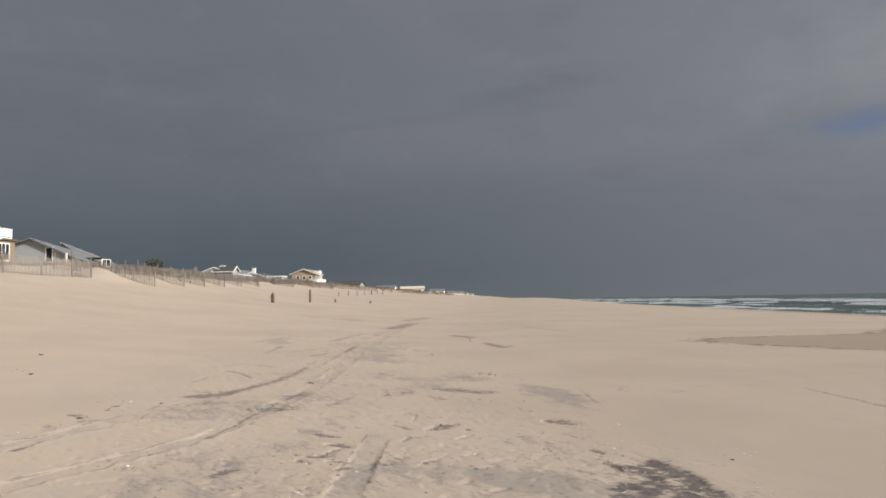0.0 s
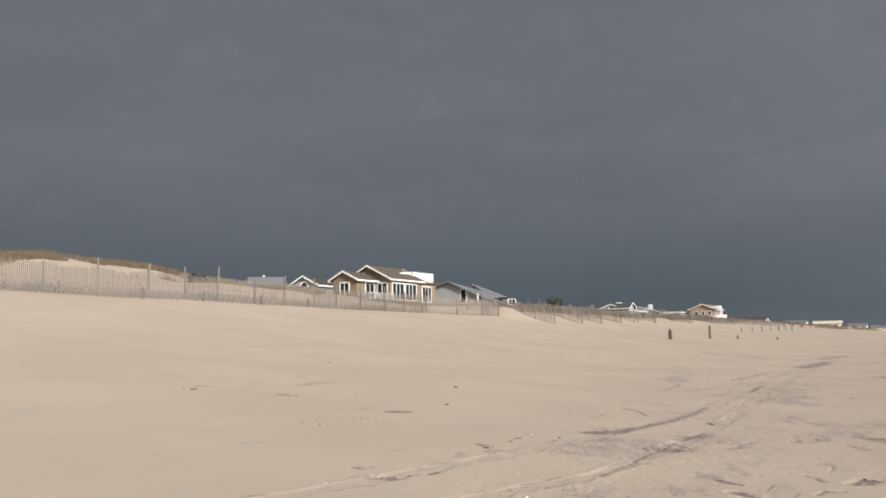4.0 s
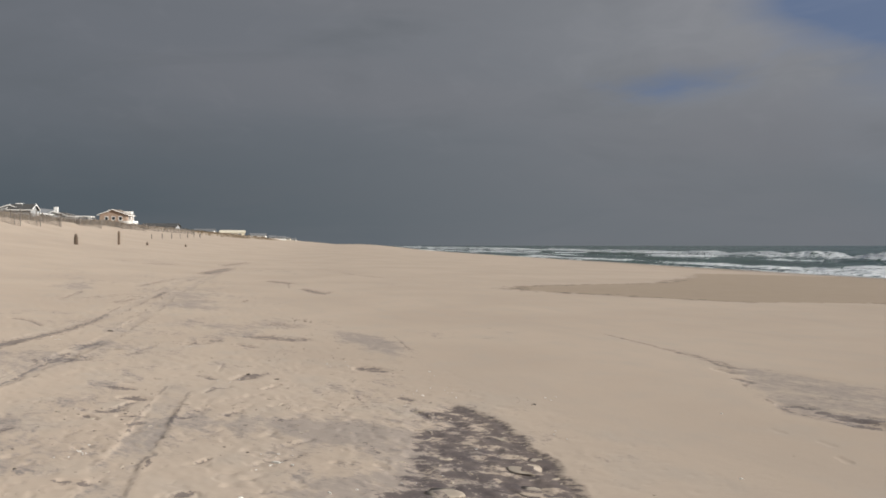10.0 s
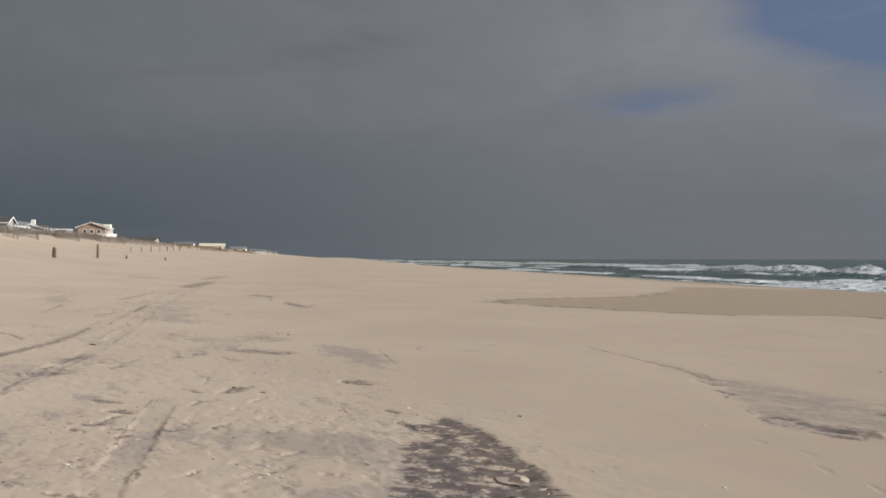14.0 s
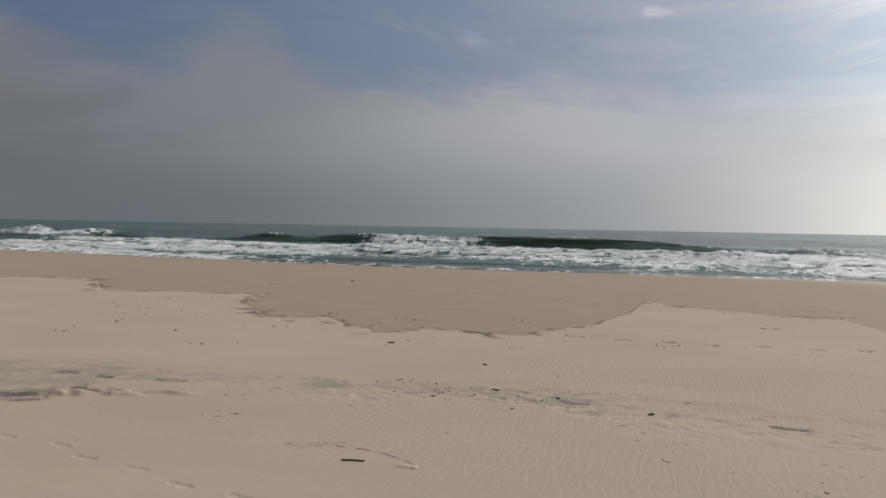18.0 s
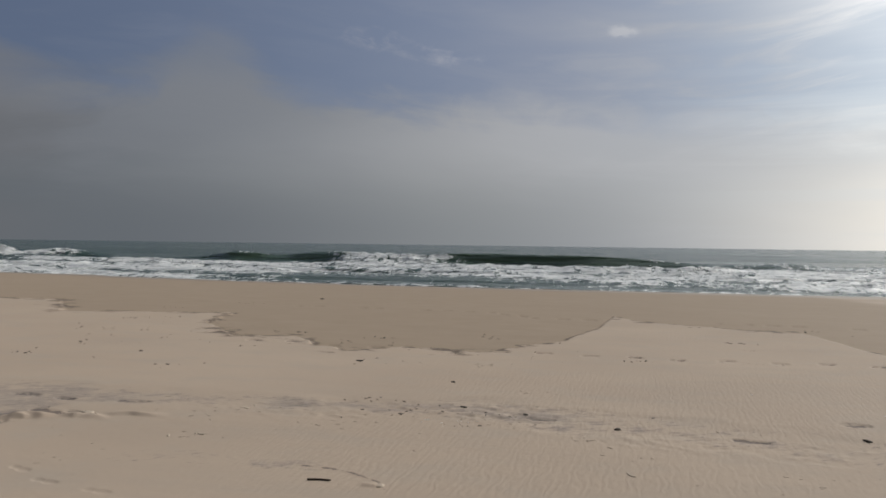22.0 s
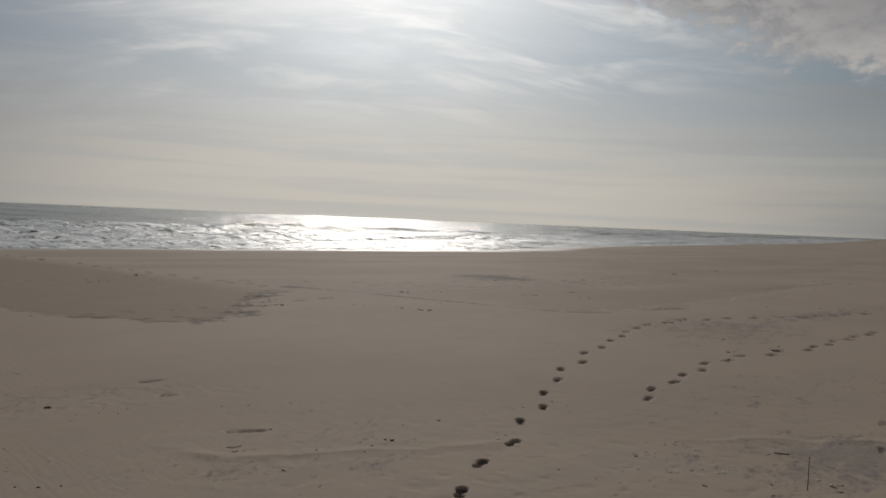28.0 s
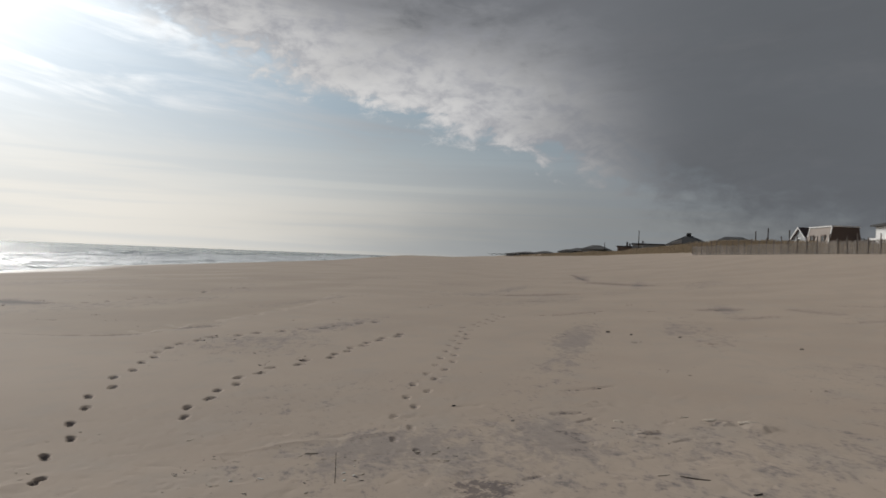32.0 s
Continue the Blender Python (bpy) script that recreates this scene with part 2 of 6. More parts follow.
w.tree.links.new(bg.outputs[0], w.add("ShaderNodeOutputWorld").inputs[0])

# ---- materials ----


def material(name):
    mt = bpy.data.materials.new(name)
    mt.use_nodes = True
    n = Net(mt.node_tree)
    n.bsdf = n.add("ShaderNodeBsdfPrincipled")
    n.tree.links.new(n.bsdf.outputs[0], n.add("ShaderNodeOutputMaterial").inputs[0])
    n.co = n.add("ShaderNodeTexCoord").outputs["Object"]
    return mt, n


def bump(n, height, strength, dist=0.01, base=None):
    b = n.add("ShaderNodeBump")
    b.inputs["Strength"].default_value, b.inputs["Distance"].default_value = strength, dist
    n.put(b.inputs["Height"], height)
    n.put(b.inputs["Normal"], base)
    return b.outputs[0]


def plain(name, col, rough=0.7, vary=0.25, scale=3.0, metal=0.0, stretch=(1, 1, 1), relief=0.0):
    """A painted, wooden or sandy surface: two scales of variation and a little relief."""
    mt, n = material(name)
    p = n.mapped(n.co, stretch)
    a, b = n.noise(p, scale, 5, 0.6), n.noise(p, scale * 9, 4, 0.6)
    f = n.m("ADD", n.m("MULTIPLY", a, 0.65), n.m("MULTIPLY", b, 0.35))
    info = n.add("ShaderNodeObjectInfo").outputs["Random"]
    f = n.m("ADD", f, n.m("MULTIPLY", n.m("SUBTRACT", info, 0.5), 0.25))
    dark, light = [c * (1 - vary) for c in col], [min(1, c * (1 + vary)) for c in col]
    n.put(n.bsdf.inputs["Base Color"], n.mix(n.step(0.25, 0.75, f), tuple(dark), tuple(light)))
    n.put(n.bsdf.inputs["Roughness"], n.m("ADD", rough - 0.08, n.m("MULTIPLY", b, 0.16)))
    n.bsdf.inputs["Metallic"].default_value = metal
    if relief:
        n.put(n.bsdf.inputs["Normal"], bump(n, f, 0.6, relief))
    return mt


def sand_material():
    mt, n = material("beach_sand")
    co = n.co
    big, mid = n.noise(co, 0.23, 4, 0.5), n.noise(n.mapped(co, (1, 1.6, 1)), 1.1, 5, 0.6)
    tide = n.noise(n.mapped(co, (0.35, 1.5, 1)), 0.55, 5, 0.6, 0.6)
    small, grain = n.noise(co, 9.0, 5, 0.65), n.noise(co, 160.0, 2, 0.7)
    col = n.mix(n.step(0.3, 0.7, big), (0.436, 0.351, 0.276), (0.476, 0.386, 0.305))
    col = n.mix(n.m("MULTIPLY", n.step(0.45, 0.75, mid), 0.5), col, (0.41, 0.355, 0.298))
    col = n.mix(n.m("MULTIPLY", n.step(0.48, 0.66, tide), 0.2), col, (0.385, 0.325, 0.268))
    col = n.mix(n.m("MULTIPLY", n.step(0.55, 0.8, small), 0.22), col, (0.40, 0.345, 0.29))
    col = n.mix(n.m("MULTIPLY", n.m("SUBTRACT", grain, 0.5), 0.35), col, (0.58, 0.51, 0.43))
    # grey lag sand in hollows and streaks, heavy dark mineral sand plus painted shade, wet sand
    def along(turn, scale):
        return n.mapped(n.mapped(co, turn=(0, 0, -turn)), scale)

    blot = n.noise(along(0.25, (1.0, 2.2, 1)), 2.0, 7, 0.68, 0.5)
    mottle = n.noise(along(0.5, (1.0, 1.8, 1)), 11.0, 5, 0.7, 0.4)
    patchy = n.m("ADD", n.m("MULTIPLY", n.m("SUBTRACT", blot, 0.5), 2.2), n.m("MULTIPLY", n.m("SUBTRACT", mottle, 0.5), 1.3))
    g = n.step(0.42, 0.90, n.m("ADD", n.attr("grey"), patchy))
    col = n.mix(n.m("MULTIPLY", g, 0.64), col, (0.285, 0.247, 0.222))
    sp = n.m("MULTIPLY", n.step(0.54, 0.63, n.m("ADD", n.m("MULTIPLY", mottle, 0.6), n.m("MULTIPLY", blot, 0.4))), n.step(0.06, 0.4, n.attr("grey")))
    col = n.mix(n.m("MULTIPLY", sp, 0.55), col, (0.175, 0.155, 0.148))
    tear = n.m("ADD", n.m("MULTIPLY", n.m("SUBTRACT", n.noise(along(0.3, (1.0, 1.3, 1)), 8.0, 6, 0.68, 0.3), 0.5), 2.4), n.m("MULTIPLY", n.m("SUBTRACT", n.noise(co, 30.0, 3, 0.7), 0.5), 0.9))
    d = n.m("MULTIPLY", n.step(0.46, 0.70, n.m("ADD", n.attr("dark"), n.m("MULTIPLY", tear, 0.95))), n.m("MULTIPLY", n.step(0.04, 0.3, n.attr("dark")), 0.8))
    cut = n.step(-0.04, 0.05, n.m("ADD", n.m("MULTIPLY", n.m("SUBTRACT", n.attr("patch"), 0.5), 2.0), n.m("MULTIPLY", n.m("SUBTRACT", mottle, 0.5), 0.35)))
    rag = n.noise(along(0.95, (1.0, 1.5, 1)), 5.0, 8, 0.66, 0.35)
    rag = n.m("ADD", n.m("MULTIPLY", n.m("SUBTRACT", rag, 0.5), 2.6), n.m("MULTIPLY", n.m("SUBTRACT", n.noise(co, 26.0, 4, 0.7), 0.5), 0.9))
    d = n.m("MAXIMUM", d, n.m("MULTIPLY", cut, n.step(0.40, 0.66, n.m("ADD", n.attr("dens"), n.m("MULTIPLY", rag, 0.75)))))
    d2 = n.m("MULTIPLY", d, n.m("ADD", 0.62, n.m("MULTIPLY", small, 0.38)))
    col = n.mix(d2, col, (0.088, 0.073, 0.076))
    # wheel ruts: wall shade painted as broken dark lines, floors greyer
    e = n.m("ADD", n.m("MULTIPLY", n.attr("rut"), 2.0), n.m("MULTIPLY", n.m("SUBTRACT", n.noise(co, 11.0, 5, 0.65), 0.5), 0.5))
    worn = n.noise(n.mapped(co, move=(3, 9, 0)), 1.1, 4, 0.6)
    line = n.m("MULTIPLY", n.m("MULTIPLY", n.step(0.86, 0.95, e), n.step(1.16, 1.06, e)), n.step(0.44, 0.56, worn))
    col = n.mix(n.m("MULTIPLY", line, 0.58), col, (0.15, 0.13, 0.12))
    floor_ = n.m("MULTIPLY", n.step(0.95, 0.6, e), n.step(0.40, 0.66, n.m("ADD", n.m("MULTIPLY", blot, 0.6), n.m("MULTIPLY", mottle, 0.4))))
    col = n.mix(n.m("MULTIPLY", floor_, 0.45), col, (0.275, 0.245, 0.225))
    frill = n.noise(n.mapped(co, (1, 1.3, 1)), 1.6, 7, 0.62, 0.4)
    reach = n.m("ADD", n.attr("wet"), n.m("MULTIPLY", n.m("SUBTRACT", frill, 0.5), 1.5))
    wet = n.m("MULTIPLY", n.step(0.485, 0.515, reach), n.attr("damp"))
    col = n.mix(n.m("MULTIPLY", wet, n.m("ADD", 0.62, n.m("MULTIPLY", mid, 0.45))), col, (0.325, 0.258, 0.192))
    # shadow line of the low step, painted dark along the damp edge
    rim = n.m("MULTIPLY", n.m("MULTIPLY", n.step(0.31, 0.47, reach), n.step(0.68, 0.53, reach)), n.m("MULTIPLY", n.step(0.36, 0.54, n.noise(co, 0.9, 3, 0.6)), n.attr("lip")))
    col = n.mix(n.m("MULTIPLY", rim, 0.9), col, (0.125, 0.10, 0.082))
    swash = n.attr("swash")
    col = n.mix(n.m("MULTIPLY", swash, 0.6), col, (0.24, 0.19, 0.14))
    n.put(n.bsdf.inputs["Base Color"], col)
    n.put(n.bsdf.inputs["Roughness"], n.m("SUBTRACT", 0.82, n.m("MULTIPLY", swash, 0.3)))
    n.bsdf.inputs["Diffuse Roughness"].default_value = 0.12
    n.put(n.bsdf.inputs["Specular IOR Level"], n.m("ADD", 0.06, n.m("MULTIPLY", swash, 0.3)))
    rip = n.add("ShaderNodeTexWave", wave_type="BANDS", bands_direction="X", wave_profile="SIN")
    n.put(rip.inputs["Vector"], n.mapped(co, (1, 0.35, 1), (0, 0, 0.12)))
    rip.inputs["Scale"].default_value, rip.inputs["Distortion"].default_value = 4.4, 9.0
    rip.inputs["Detail"].default_value, rip.inputs["Detail Scale"].default_value = 2.0, 2.2
    nr = bump(n, n.m("MULTIPLY", rip.outputs["Fac"], n.attr("ripple")), 0.16, 0.006)
    nr = bump(n, n.noise(n.mapped(co, (1, 1.8, 1)), 1.6, 6, 0.55), 0.10, 0.04, nr)
    nr = bump(n, small, 0.22, 0.010, nr)
    n.put(n.bsdf.inputs["Normal"], bump(n, grain, 0.18, 0.004, nr))
    return mt


def water_material():
    mt, n = material("sea_water")
    co = n.co
    foam = n.attr("foam")
    web = n.noise(n.mapped(co, (0.65, 0.32, 0.5)), 1.0, 9, 0.70, 1.2)
    fine = n.noise(n.mapped(co, (1.0, 0.42, 1)), 2.4, 7, 0.74, 0.8)
    f = n.step(0.46, 0.60, n.m("ADD", n.m("MINIMUM", foam, 0.70), n.m("ADD", n.m("MULTIPLY", n.m("SUBTRACT", web, 0.5), 2.2), n.m("MULTIPLY", n.m("SUBTRACT", fine, 0.5), 1.3))))
    deep = n.mix(n.attr("face"), (0.042, 0.074, 0.056), (0.062, 0.102, 0.060))
    col = n.mix(f, deep, n.mix(n.step(0.3, 0.7, fine), (0.42, 0.46, 0.46), (0.84, 0.84, 0.83)))
    n.put(n.bsdf.inputs["Base Color"], col)
    n.put(n.bsdf.inputs["Roughness"], n.m("ADD", n.m("MULTIPLY", n.step(0.35, 0.65, n.noise(n.mapped(co, (0.012, 0.035, 1)), 1.0, 4, 0.6, 0.4)), 0.10), n.m("ADD", 0.13, n.m("MULTIPLY", f, 0.2))))
    n.bsdf.inputs["IOR"].default_value = 1.26
    chop = n.noise(n.mapped(co, (0.30, 0.45, 1)), 0.8, 6, 0.62, 0.3)
    swell = n.noise(n.mapped(co, (0.05, 0.22, 1)), 1.0, 3, 0.5)
    nr = bump(n, chop, 1.0, 0.65)
    nr = bump(n, swell, 0.8, 2.8, nr)
    n.put(n.bsdf.inputs["Normal"], bump(n, fine, 0.7, 0.14, nr))
    return mt


def glass_material():
    mt, n = material("window_glass")
    n.put(n.bsdf.inputs["Base Color"], n.mix(n.noise(n.co, 0.6, 2), (0.015, 0.018, 0.022), (0.035, 0.04, 0.045)))
    n.bsdf.inputs["Roughness"].default_value = 0.06
    return mt


SAND, WATER, GLASS = sand_material(), water_material(), glass_material()
GREYWOOD = plain("weathered_slats", (0.225, 0.195, 0.165), 0.85, 0.3, 6, stretch=(1, 1, 0.15))
POSTWOOD = plain("weathered_post", (0.19, 0.165, 0.145), 0.85, 0.3, 5, stretch=(1, 1, 0.1))
DARKWOOD = plain("wet_dark_wood", (0.055, 0.045, 0.04), 0.8, 0.4, 8, stretch=(1, 1, 0.2), relief=0.01)
PILEWOOD = plain("brown_pile_wood", (0.115, 0.08, 0.055), 0.85, 0.4, 6, stretch=(1, 1, 0.15), relief=0.01)
STICK = plain("driftwood", (0.10, 0.075, 0.055), 0.85, 0.4, 14, relief=0.004)
WEED = plain("dry_seaweed", (0.075, 0.06, 0.048), 0.85, 0.5, 20)
SHELL = plain("bleached_shell", (0.80, 0.77, 0.71), 0.5, 0.15, 30)
PEBBLE = plain("pebbles", (0.20, 0.17, 0.14), 0.7, 0.5, 20)
CLOD = plain("sand_clod", (0.41, 0.343, 0.27), 0.95, 0.12, 6, relief=0.01)
WHITE = plain("white_paint", (0.80, 0.79, 0.76), 0.5, 0.06, 2)
TAN = plain("tan_shingle_siding", (0.265, 0.20, 0.135), 0.8, 0.18, 4, stretch=(1, 1, 5))
GREYSIDE = plain("grey_cedar_siding", (0.36, 0.37, 0.37), 0.8, 0.16, 4, stretch=(1, 1, 5))
PINK = plain("salmon_siding", (0.38, 0.275, 0.205), 0.8, 0.12, 4, stretch=(1, 1, 5))
CREAM = plain("cream_siding", (0.66, 0.60, 0.47), 0.75, 0.1, 4, stretch=(1, 1, 5))
ROOFBROWN = plain("brown_asphalt_shingle", (0.115, 0.09, 0.068), 0.9, 0.2, 6, stretch=(1, 1, 3))
ROOFTAN = plain("faded_tan_shingle", (0.27, 0.21, 0.16), 0.9, 0.18, 6, stretch=(1, 1, 3))
ROOFRED = plain("dark_red_shingle", (0.085, 0.05, 0.045), 0.9, 0.25, 6, stretch=(1, 1, 3))
BEIGESIDE = plain("beige_board_siding", (0.33, 0.28, 0.24), 0.85, 0.15, 4, stretch=(1, 1, 5))
ROOFGREY = plain("grey_asphalt_shingle", (0.17, 0.175, 0.18), 0.9, 0.18, 6, stretch=(1, 1, 3))
ROOFDARK = plain("dark_asphalt_shingle", (0.06, 0.058, 0.055), 0.9, 0.25, 6, stretch=(1, 1, 3))
MAROON = plain("weathered_brown_mansard", (0.19, 0.145, 0.12), 0.9, 0.25, 5, stretch=(1, 1, 4))
BRICK = plain("chimney_masonry", (0.22, 0.17, 0.14), 0.9, 0.25, 6)
LEAF = plain("dark_evergreen_leaf", (0.035, 0.04, 0.022), 0.8, 0.5, 5)
GRASS = plain("dry_dune_grass", (0.29, 0.225, 0.15), 0.85, 0.3, 3)
# thin dry blades let some light through
blade = GRASS.node_tree
shine, mixed, end = blade.nodes.new("ShaderNodeBsdfTranslucent"), blade.nodes.new("ShaderNodeMixShader"), [k for k in blade.nodes if k.type == "OUTPUT_MATERIAL"][0]
shine.inputs["Color"].default_value, mixed.inputs[0].default_value = (0.34, 0.27, 0.18, 1), 0.4
blade.links.new([k for k in blade.nodes if k.type == "BSDF_PRINCIPLED"][0].outputs[0], mixed.inputs[1]), blade.links.new(shine.outputs[0], mixed.inputs[2]), blade.links.new(mixed.outputs[0], end.inputs[0])
PATHGREY = plain("galvanised_wire", (0.3, 0.3, 0.3), 0.5, 0.1, 5, metal=0.8)

# terrain: +y is seaward, x runs along the beach, the standing spot is at the origin
SEA = -0.9


def shore_y(x):
    return 36 + 0.25 * np.sqrt(x * x + 1600) - 5.5 * np.exp(-((x - 52) / 20) ** 2)


def toe_y(x):
    return -37 + 0.25 * np.sqrt(x * x + 900)


def vnoise(x, y, seed=0):
    """Smooth value noise, about -1 to 1."""
    xi, yi = np.floor(x).astype(np.int64), np.floor(y).astype(np.int64)
    u, v = x - xi, y - yi
    u, v = u * u * (3 - 2 * u), v * v * (3 - 2 * v)

    def h(i, j):
        n = (i * 374761393 + j * 668265263 + seed * 974634777) & 0xFFFFFFFF
        n = ((n ^ (n >> 13)) * 1274126177) & 0xFFFFFFFF
        return ((n ^ (n >> 16)) & 0xFFFF) / 32767.5 - 1

    a = h(xi, yi) * (1 - u) + h(xi + 1, yi) * u
    b = h(xi, yi + 1) * (1 - u) + h(xi + 1, yi + 1) * u
    return a * (1 - v) + b * v


def sstep(a, b, x):
    t = np.clip((x - a) / (b - a), 0, 1)
    return t * t * (3 - 2 * t)


def hermite(px, pz, v):
    """A smooth curve through a few heights of the beach profile."""
    m = np.gradient(pz, px)
    i = np.clip(np.searchsorted(px, v) - 1, 0, len(px) - 2)
    w = px[i + 1] - px[i]
    t = np.clip((v - px[i]) / w, 0, 1)
    return ((1 + 2 * t) * (1 - t) ** 2 * pz[i] + t * (1 - t) ** 2 * w * m[i]
            + t * t * (3 - 2 * t) * pz[i + 1] + t * t * (t - 1) * w * m[i + 1])


PROF_V = np.array([0, 0.1, 0.2, 0.3, 0.39, 0.5, 0.65, 0.8, 1.0, 1.3, 2.5])
PROF_Z = np.array([3.9, 2.35, 1.2, 0.42, 0.03, 0.0, -0.08, -0.34, -0.82, -1.7, -4.0])


def beach_z(x, y):
    """The large form of the ground: foreshore, berm, slope to the dune foot, dunes behind."""
    x, y = np.asarray(x, float), np.asarray(y, float)
    yt, ys = toe_y(x), shore_y(x)
    v = (y - yt) / (ys - yt)
    rise = np.where(x < 0, 1.9 * sstep(12, 230, -x), 1.9 * sstep(30, 260, x)) * np.where(x < 0, sstep(0.92, 0.52, v), sstep(0.95, 0.62, v)) * sstep(-0.05, 0.25, v)
    z = hermite(PROF_V, PROF_Z, np.clip(v, 0, 2.5))
    z = np.where(z > 0, z * (1 - 0.16 * sstep(25, 60, x)), z) + rise
    u = yt - y
    back = 3.9 * (1 - 0.16 * sstep(25, 60, x)) + 1.4 * sstep(0, 9, u) + 1.4 * sstep(6, 32, u) - 0.7 * sstep(60, 120, u)
    back = back + 0.5 * sstep(3, 12, u) * vnoise(x / 9, y / 7, 3) + 0.22 * sstep(1, 6, u) * vnoise(x / 3.1, y / 2.6, 4)
    back = back + 1.85 * np.exp(-(((x + 44.5) / 13.5) ** 2 + ((y + 39) / 7) ** 2)) - 0.9 * sstep(30, 80, x) * sstep(0, 12, u) + (1.2 + 0.15 * vnoise(x / 17, y * 0, 6)) * np.exp(-((u - 6) / 4.5) ** 2) * sstep(75, 115, x) * (1 - 0.6 * sstep(135, 200, x))
    z = np.where(u > 0, back, z)
    # sand piled between the short fence spurs
    k = (-x - 75.0) / 6.7
    heap = np.exp(-(((k - np.round(k)) * 6.7) / 2.2) ** 2) * (0.7 + 0.3 * np.sin(np.round(k) * 2.4)) * sstep(66, 72, -x) * sstep(165, 120, -x)
    z = z + 0.8 * heap * np.exp(-((u - 0.9) / 2.4) ** 2) + 0.75 * np.exp(-(((x + 69.5) / 2.2) ** 2 + ((y + 17.6) / 1.8) ** 2))
    z = z + 0.012 * vnoise(x / 5, y / 4, 1) * sstep(2, 8, np.hypot(x, y)) + 0.005 * vnoise(x / 1.3, y / 1.1, 2)
    return z


# ---- beach marks: ruts, prints, streaks ----


def tnoise(x, y, seed):
    """The same noise, turned out of the axes and in two sizes."""
    return 0.72 * vnoise(0.83 * x + 0.56 * y, 0.83 * y - 0.56 * x, seed) + 0.42 * vnoise(1.9 * x - 1.1 * y, 1.9 * y + 1.1 * x, seed + 500)


def seg_dist(x, y, pts):
    """Distance to a polyline, and the share of its length at the nearest place."""
    best, where = np.full(x.shape, 1e9), np.zeros(x.shape)
    for i, ((ax, ay), (bx, by)) in enumerate(zip(pts[:-1], pts[1:])):
        ex, ey = bx - ax, by - ay
        t = np.clip(((x - ax) * ex + (y - ay) * ey) / (ex * ex + ey * ey), 0, 1)
        d = np.hypot(x - ax - t * ex, y - ay - t * ey)
        k = d < best
        best, where = np.where(k, d, best), np.where(k, (i + t) / (len(pts) - 1), where)
    return best, where


RUT_A = [(-4.5, -5.0), (-7.0, -3.9), (-9.5, -3.07), (-13.8, -1.75), (-18.5, -0.5), (-33.0, 1.6), (-60.0, 7.6)]
RUT_B = [(-3.5, -4.3), (-6.5, -2.95), (-9.5, -1.45), (-11.1, -1.1), (-14.4, -0.35), (-19.5, 0.38), (-26.7, 1.2), (-48, 5.0)]
RUT_C = [(-4.6, -0.3), (-5.5, -0.14), (-6.4, 0.0), (-7.3, 0.16), (-8.1, 0.28), (-8.8, 0.4), (-9.9, 0.6)]
WET_EDGE = [(-90, 66), (-64, 50), (-36, 27.5), (-30.3, 21.5), (-28.9, 14.0), (-27.5, 12.9), (-23.6, 14.5), (-19, 16.6), (-18.2, 20.4), (-15.8, 20.5), (-12.8, 16.7), (-11.5, 17.2), (-9.1, 17.8),
            (-8.3, 15.2), (-6.7, 13.2), (-5.7, 13.5), (-4.8, 12.3), (-4.2, 11.8), (-3.4, 12.7), (-2.2, 12.2), (-1.1, 14.5), (-0.6, 17.2), (-0.35, 20.9), (0.2, 19.3), (1.8, 18.2),
            (3.35, 17.5), (3.75, 14.8), (4.3, 12.6), (5.7, 11.0), (6.9, 11.7), (8.8, 14.2), (10.5, 15.4), (11.2, 13.6), (11.8, 11.4), (12.1, 9.7), (13.2, 8.9), (16.5, 9.1), (24, 10), (45, 16), (90, 28)]
STREAK_UP = [(-12.7, 7.95), (-11.4, 7.86), (-9.9, 7.77), (-8.85, 7.67), (-7.6, 7.73), (-6.4, 7.9), (-4.0, 7.9), (-2.5, 8.05), (-1.5, 8.5), (-0.5, 8.2), (1.5, 7.7), (4.0, 7.0)]
STREAK_LOW = [(-12.7, 7.9), (-11.2, 7.74), (-9.7, 7.56), (-8.5, 7.1), (-7.1, 6.27), (-6.2, 5.92), (-5.6, 6.0), (-5.35, 6.7), (-4.6, 7.22), (-3.1, 7.3), (-1.8, 7.6), (-0.9, 7.34), (-0.4, 7.1), (1.5, 6.8), (4.0, 6.6)]
BANK_SOUTH = [(2.2, 5.75), (2.4, 5.3), (2.74, 4.75), (3.2, 4.5), (3.63, 4.35), (3.96, 4.1), (4.62, 3.9), (4.93, 3.63), (5.34, 3.39), (6.15, 2.92), (7.0, 2.2)]
DAMP_STEP = [(10.65, 15.88), (11.05, 14.3), (11.3, 12.85), (11.65, 11.6), (11.95, 10.75), (12.15, 9.8), (12.25, 9.55)]
# thin broken dark lines on the sand
DARK_LINES = ([(-14.1, 4.42), (-12.9, 4.21), (-11.55, 3.97)], [(-8.6, 2.3), (-8.2, 2.26), (-7.67, 2.19)], [(-6.5, 1.84), (-6.15, 1.85)], [(-14.8, 6.51), (-14.1, 6.5), (-13.5, 6.54)], [(-2.37, 5.56), (-2.1, 5.54), (-1.9, 5.49), (-1.66, 5.32), (-1.57, 5.17)])
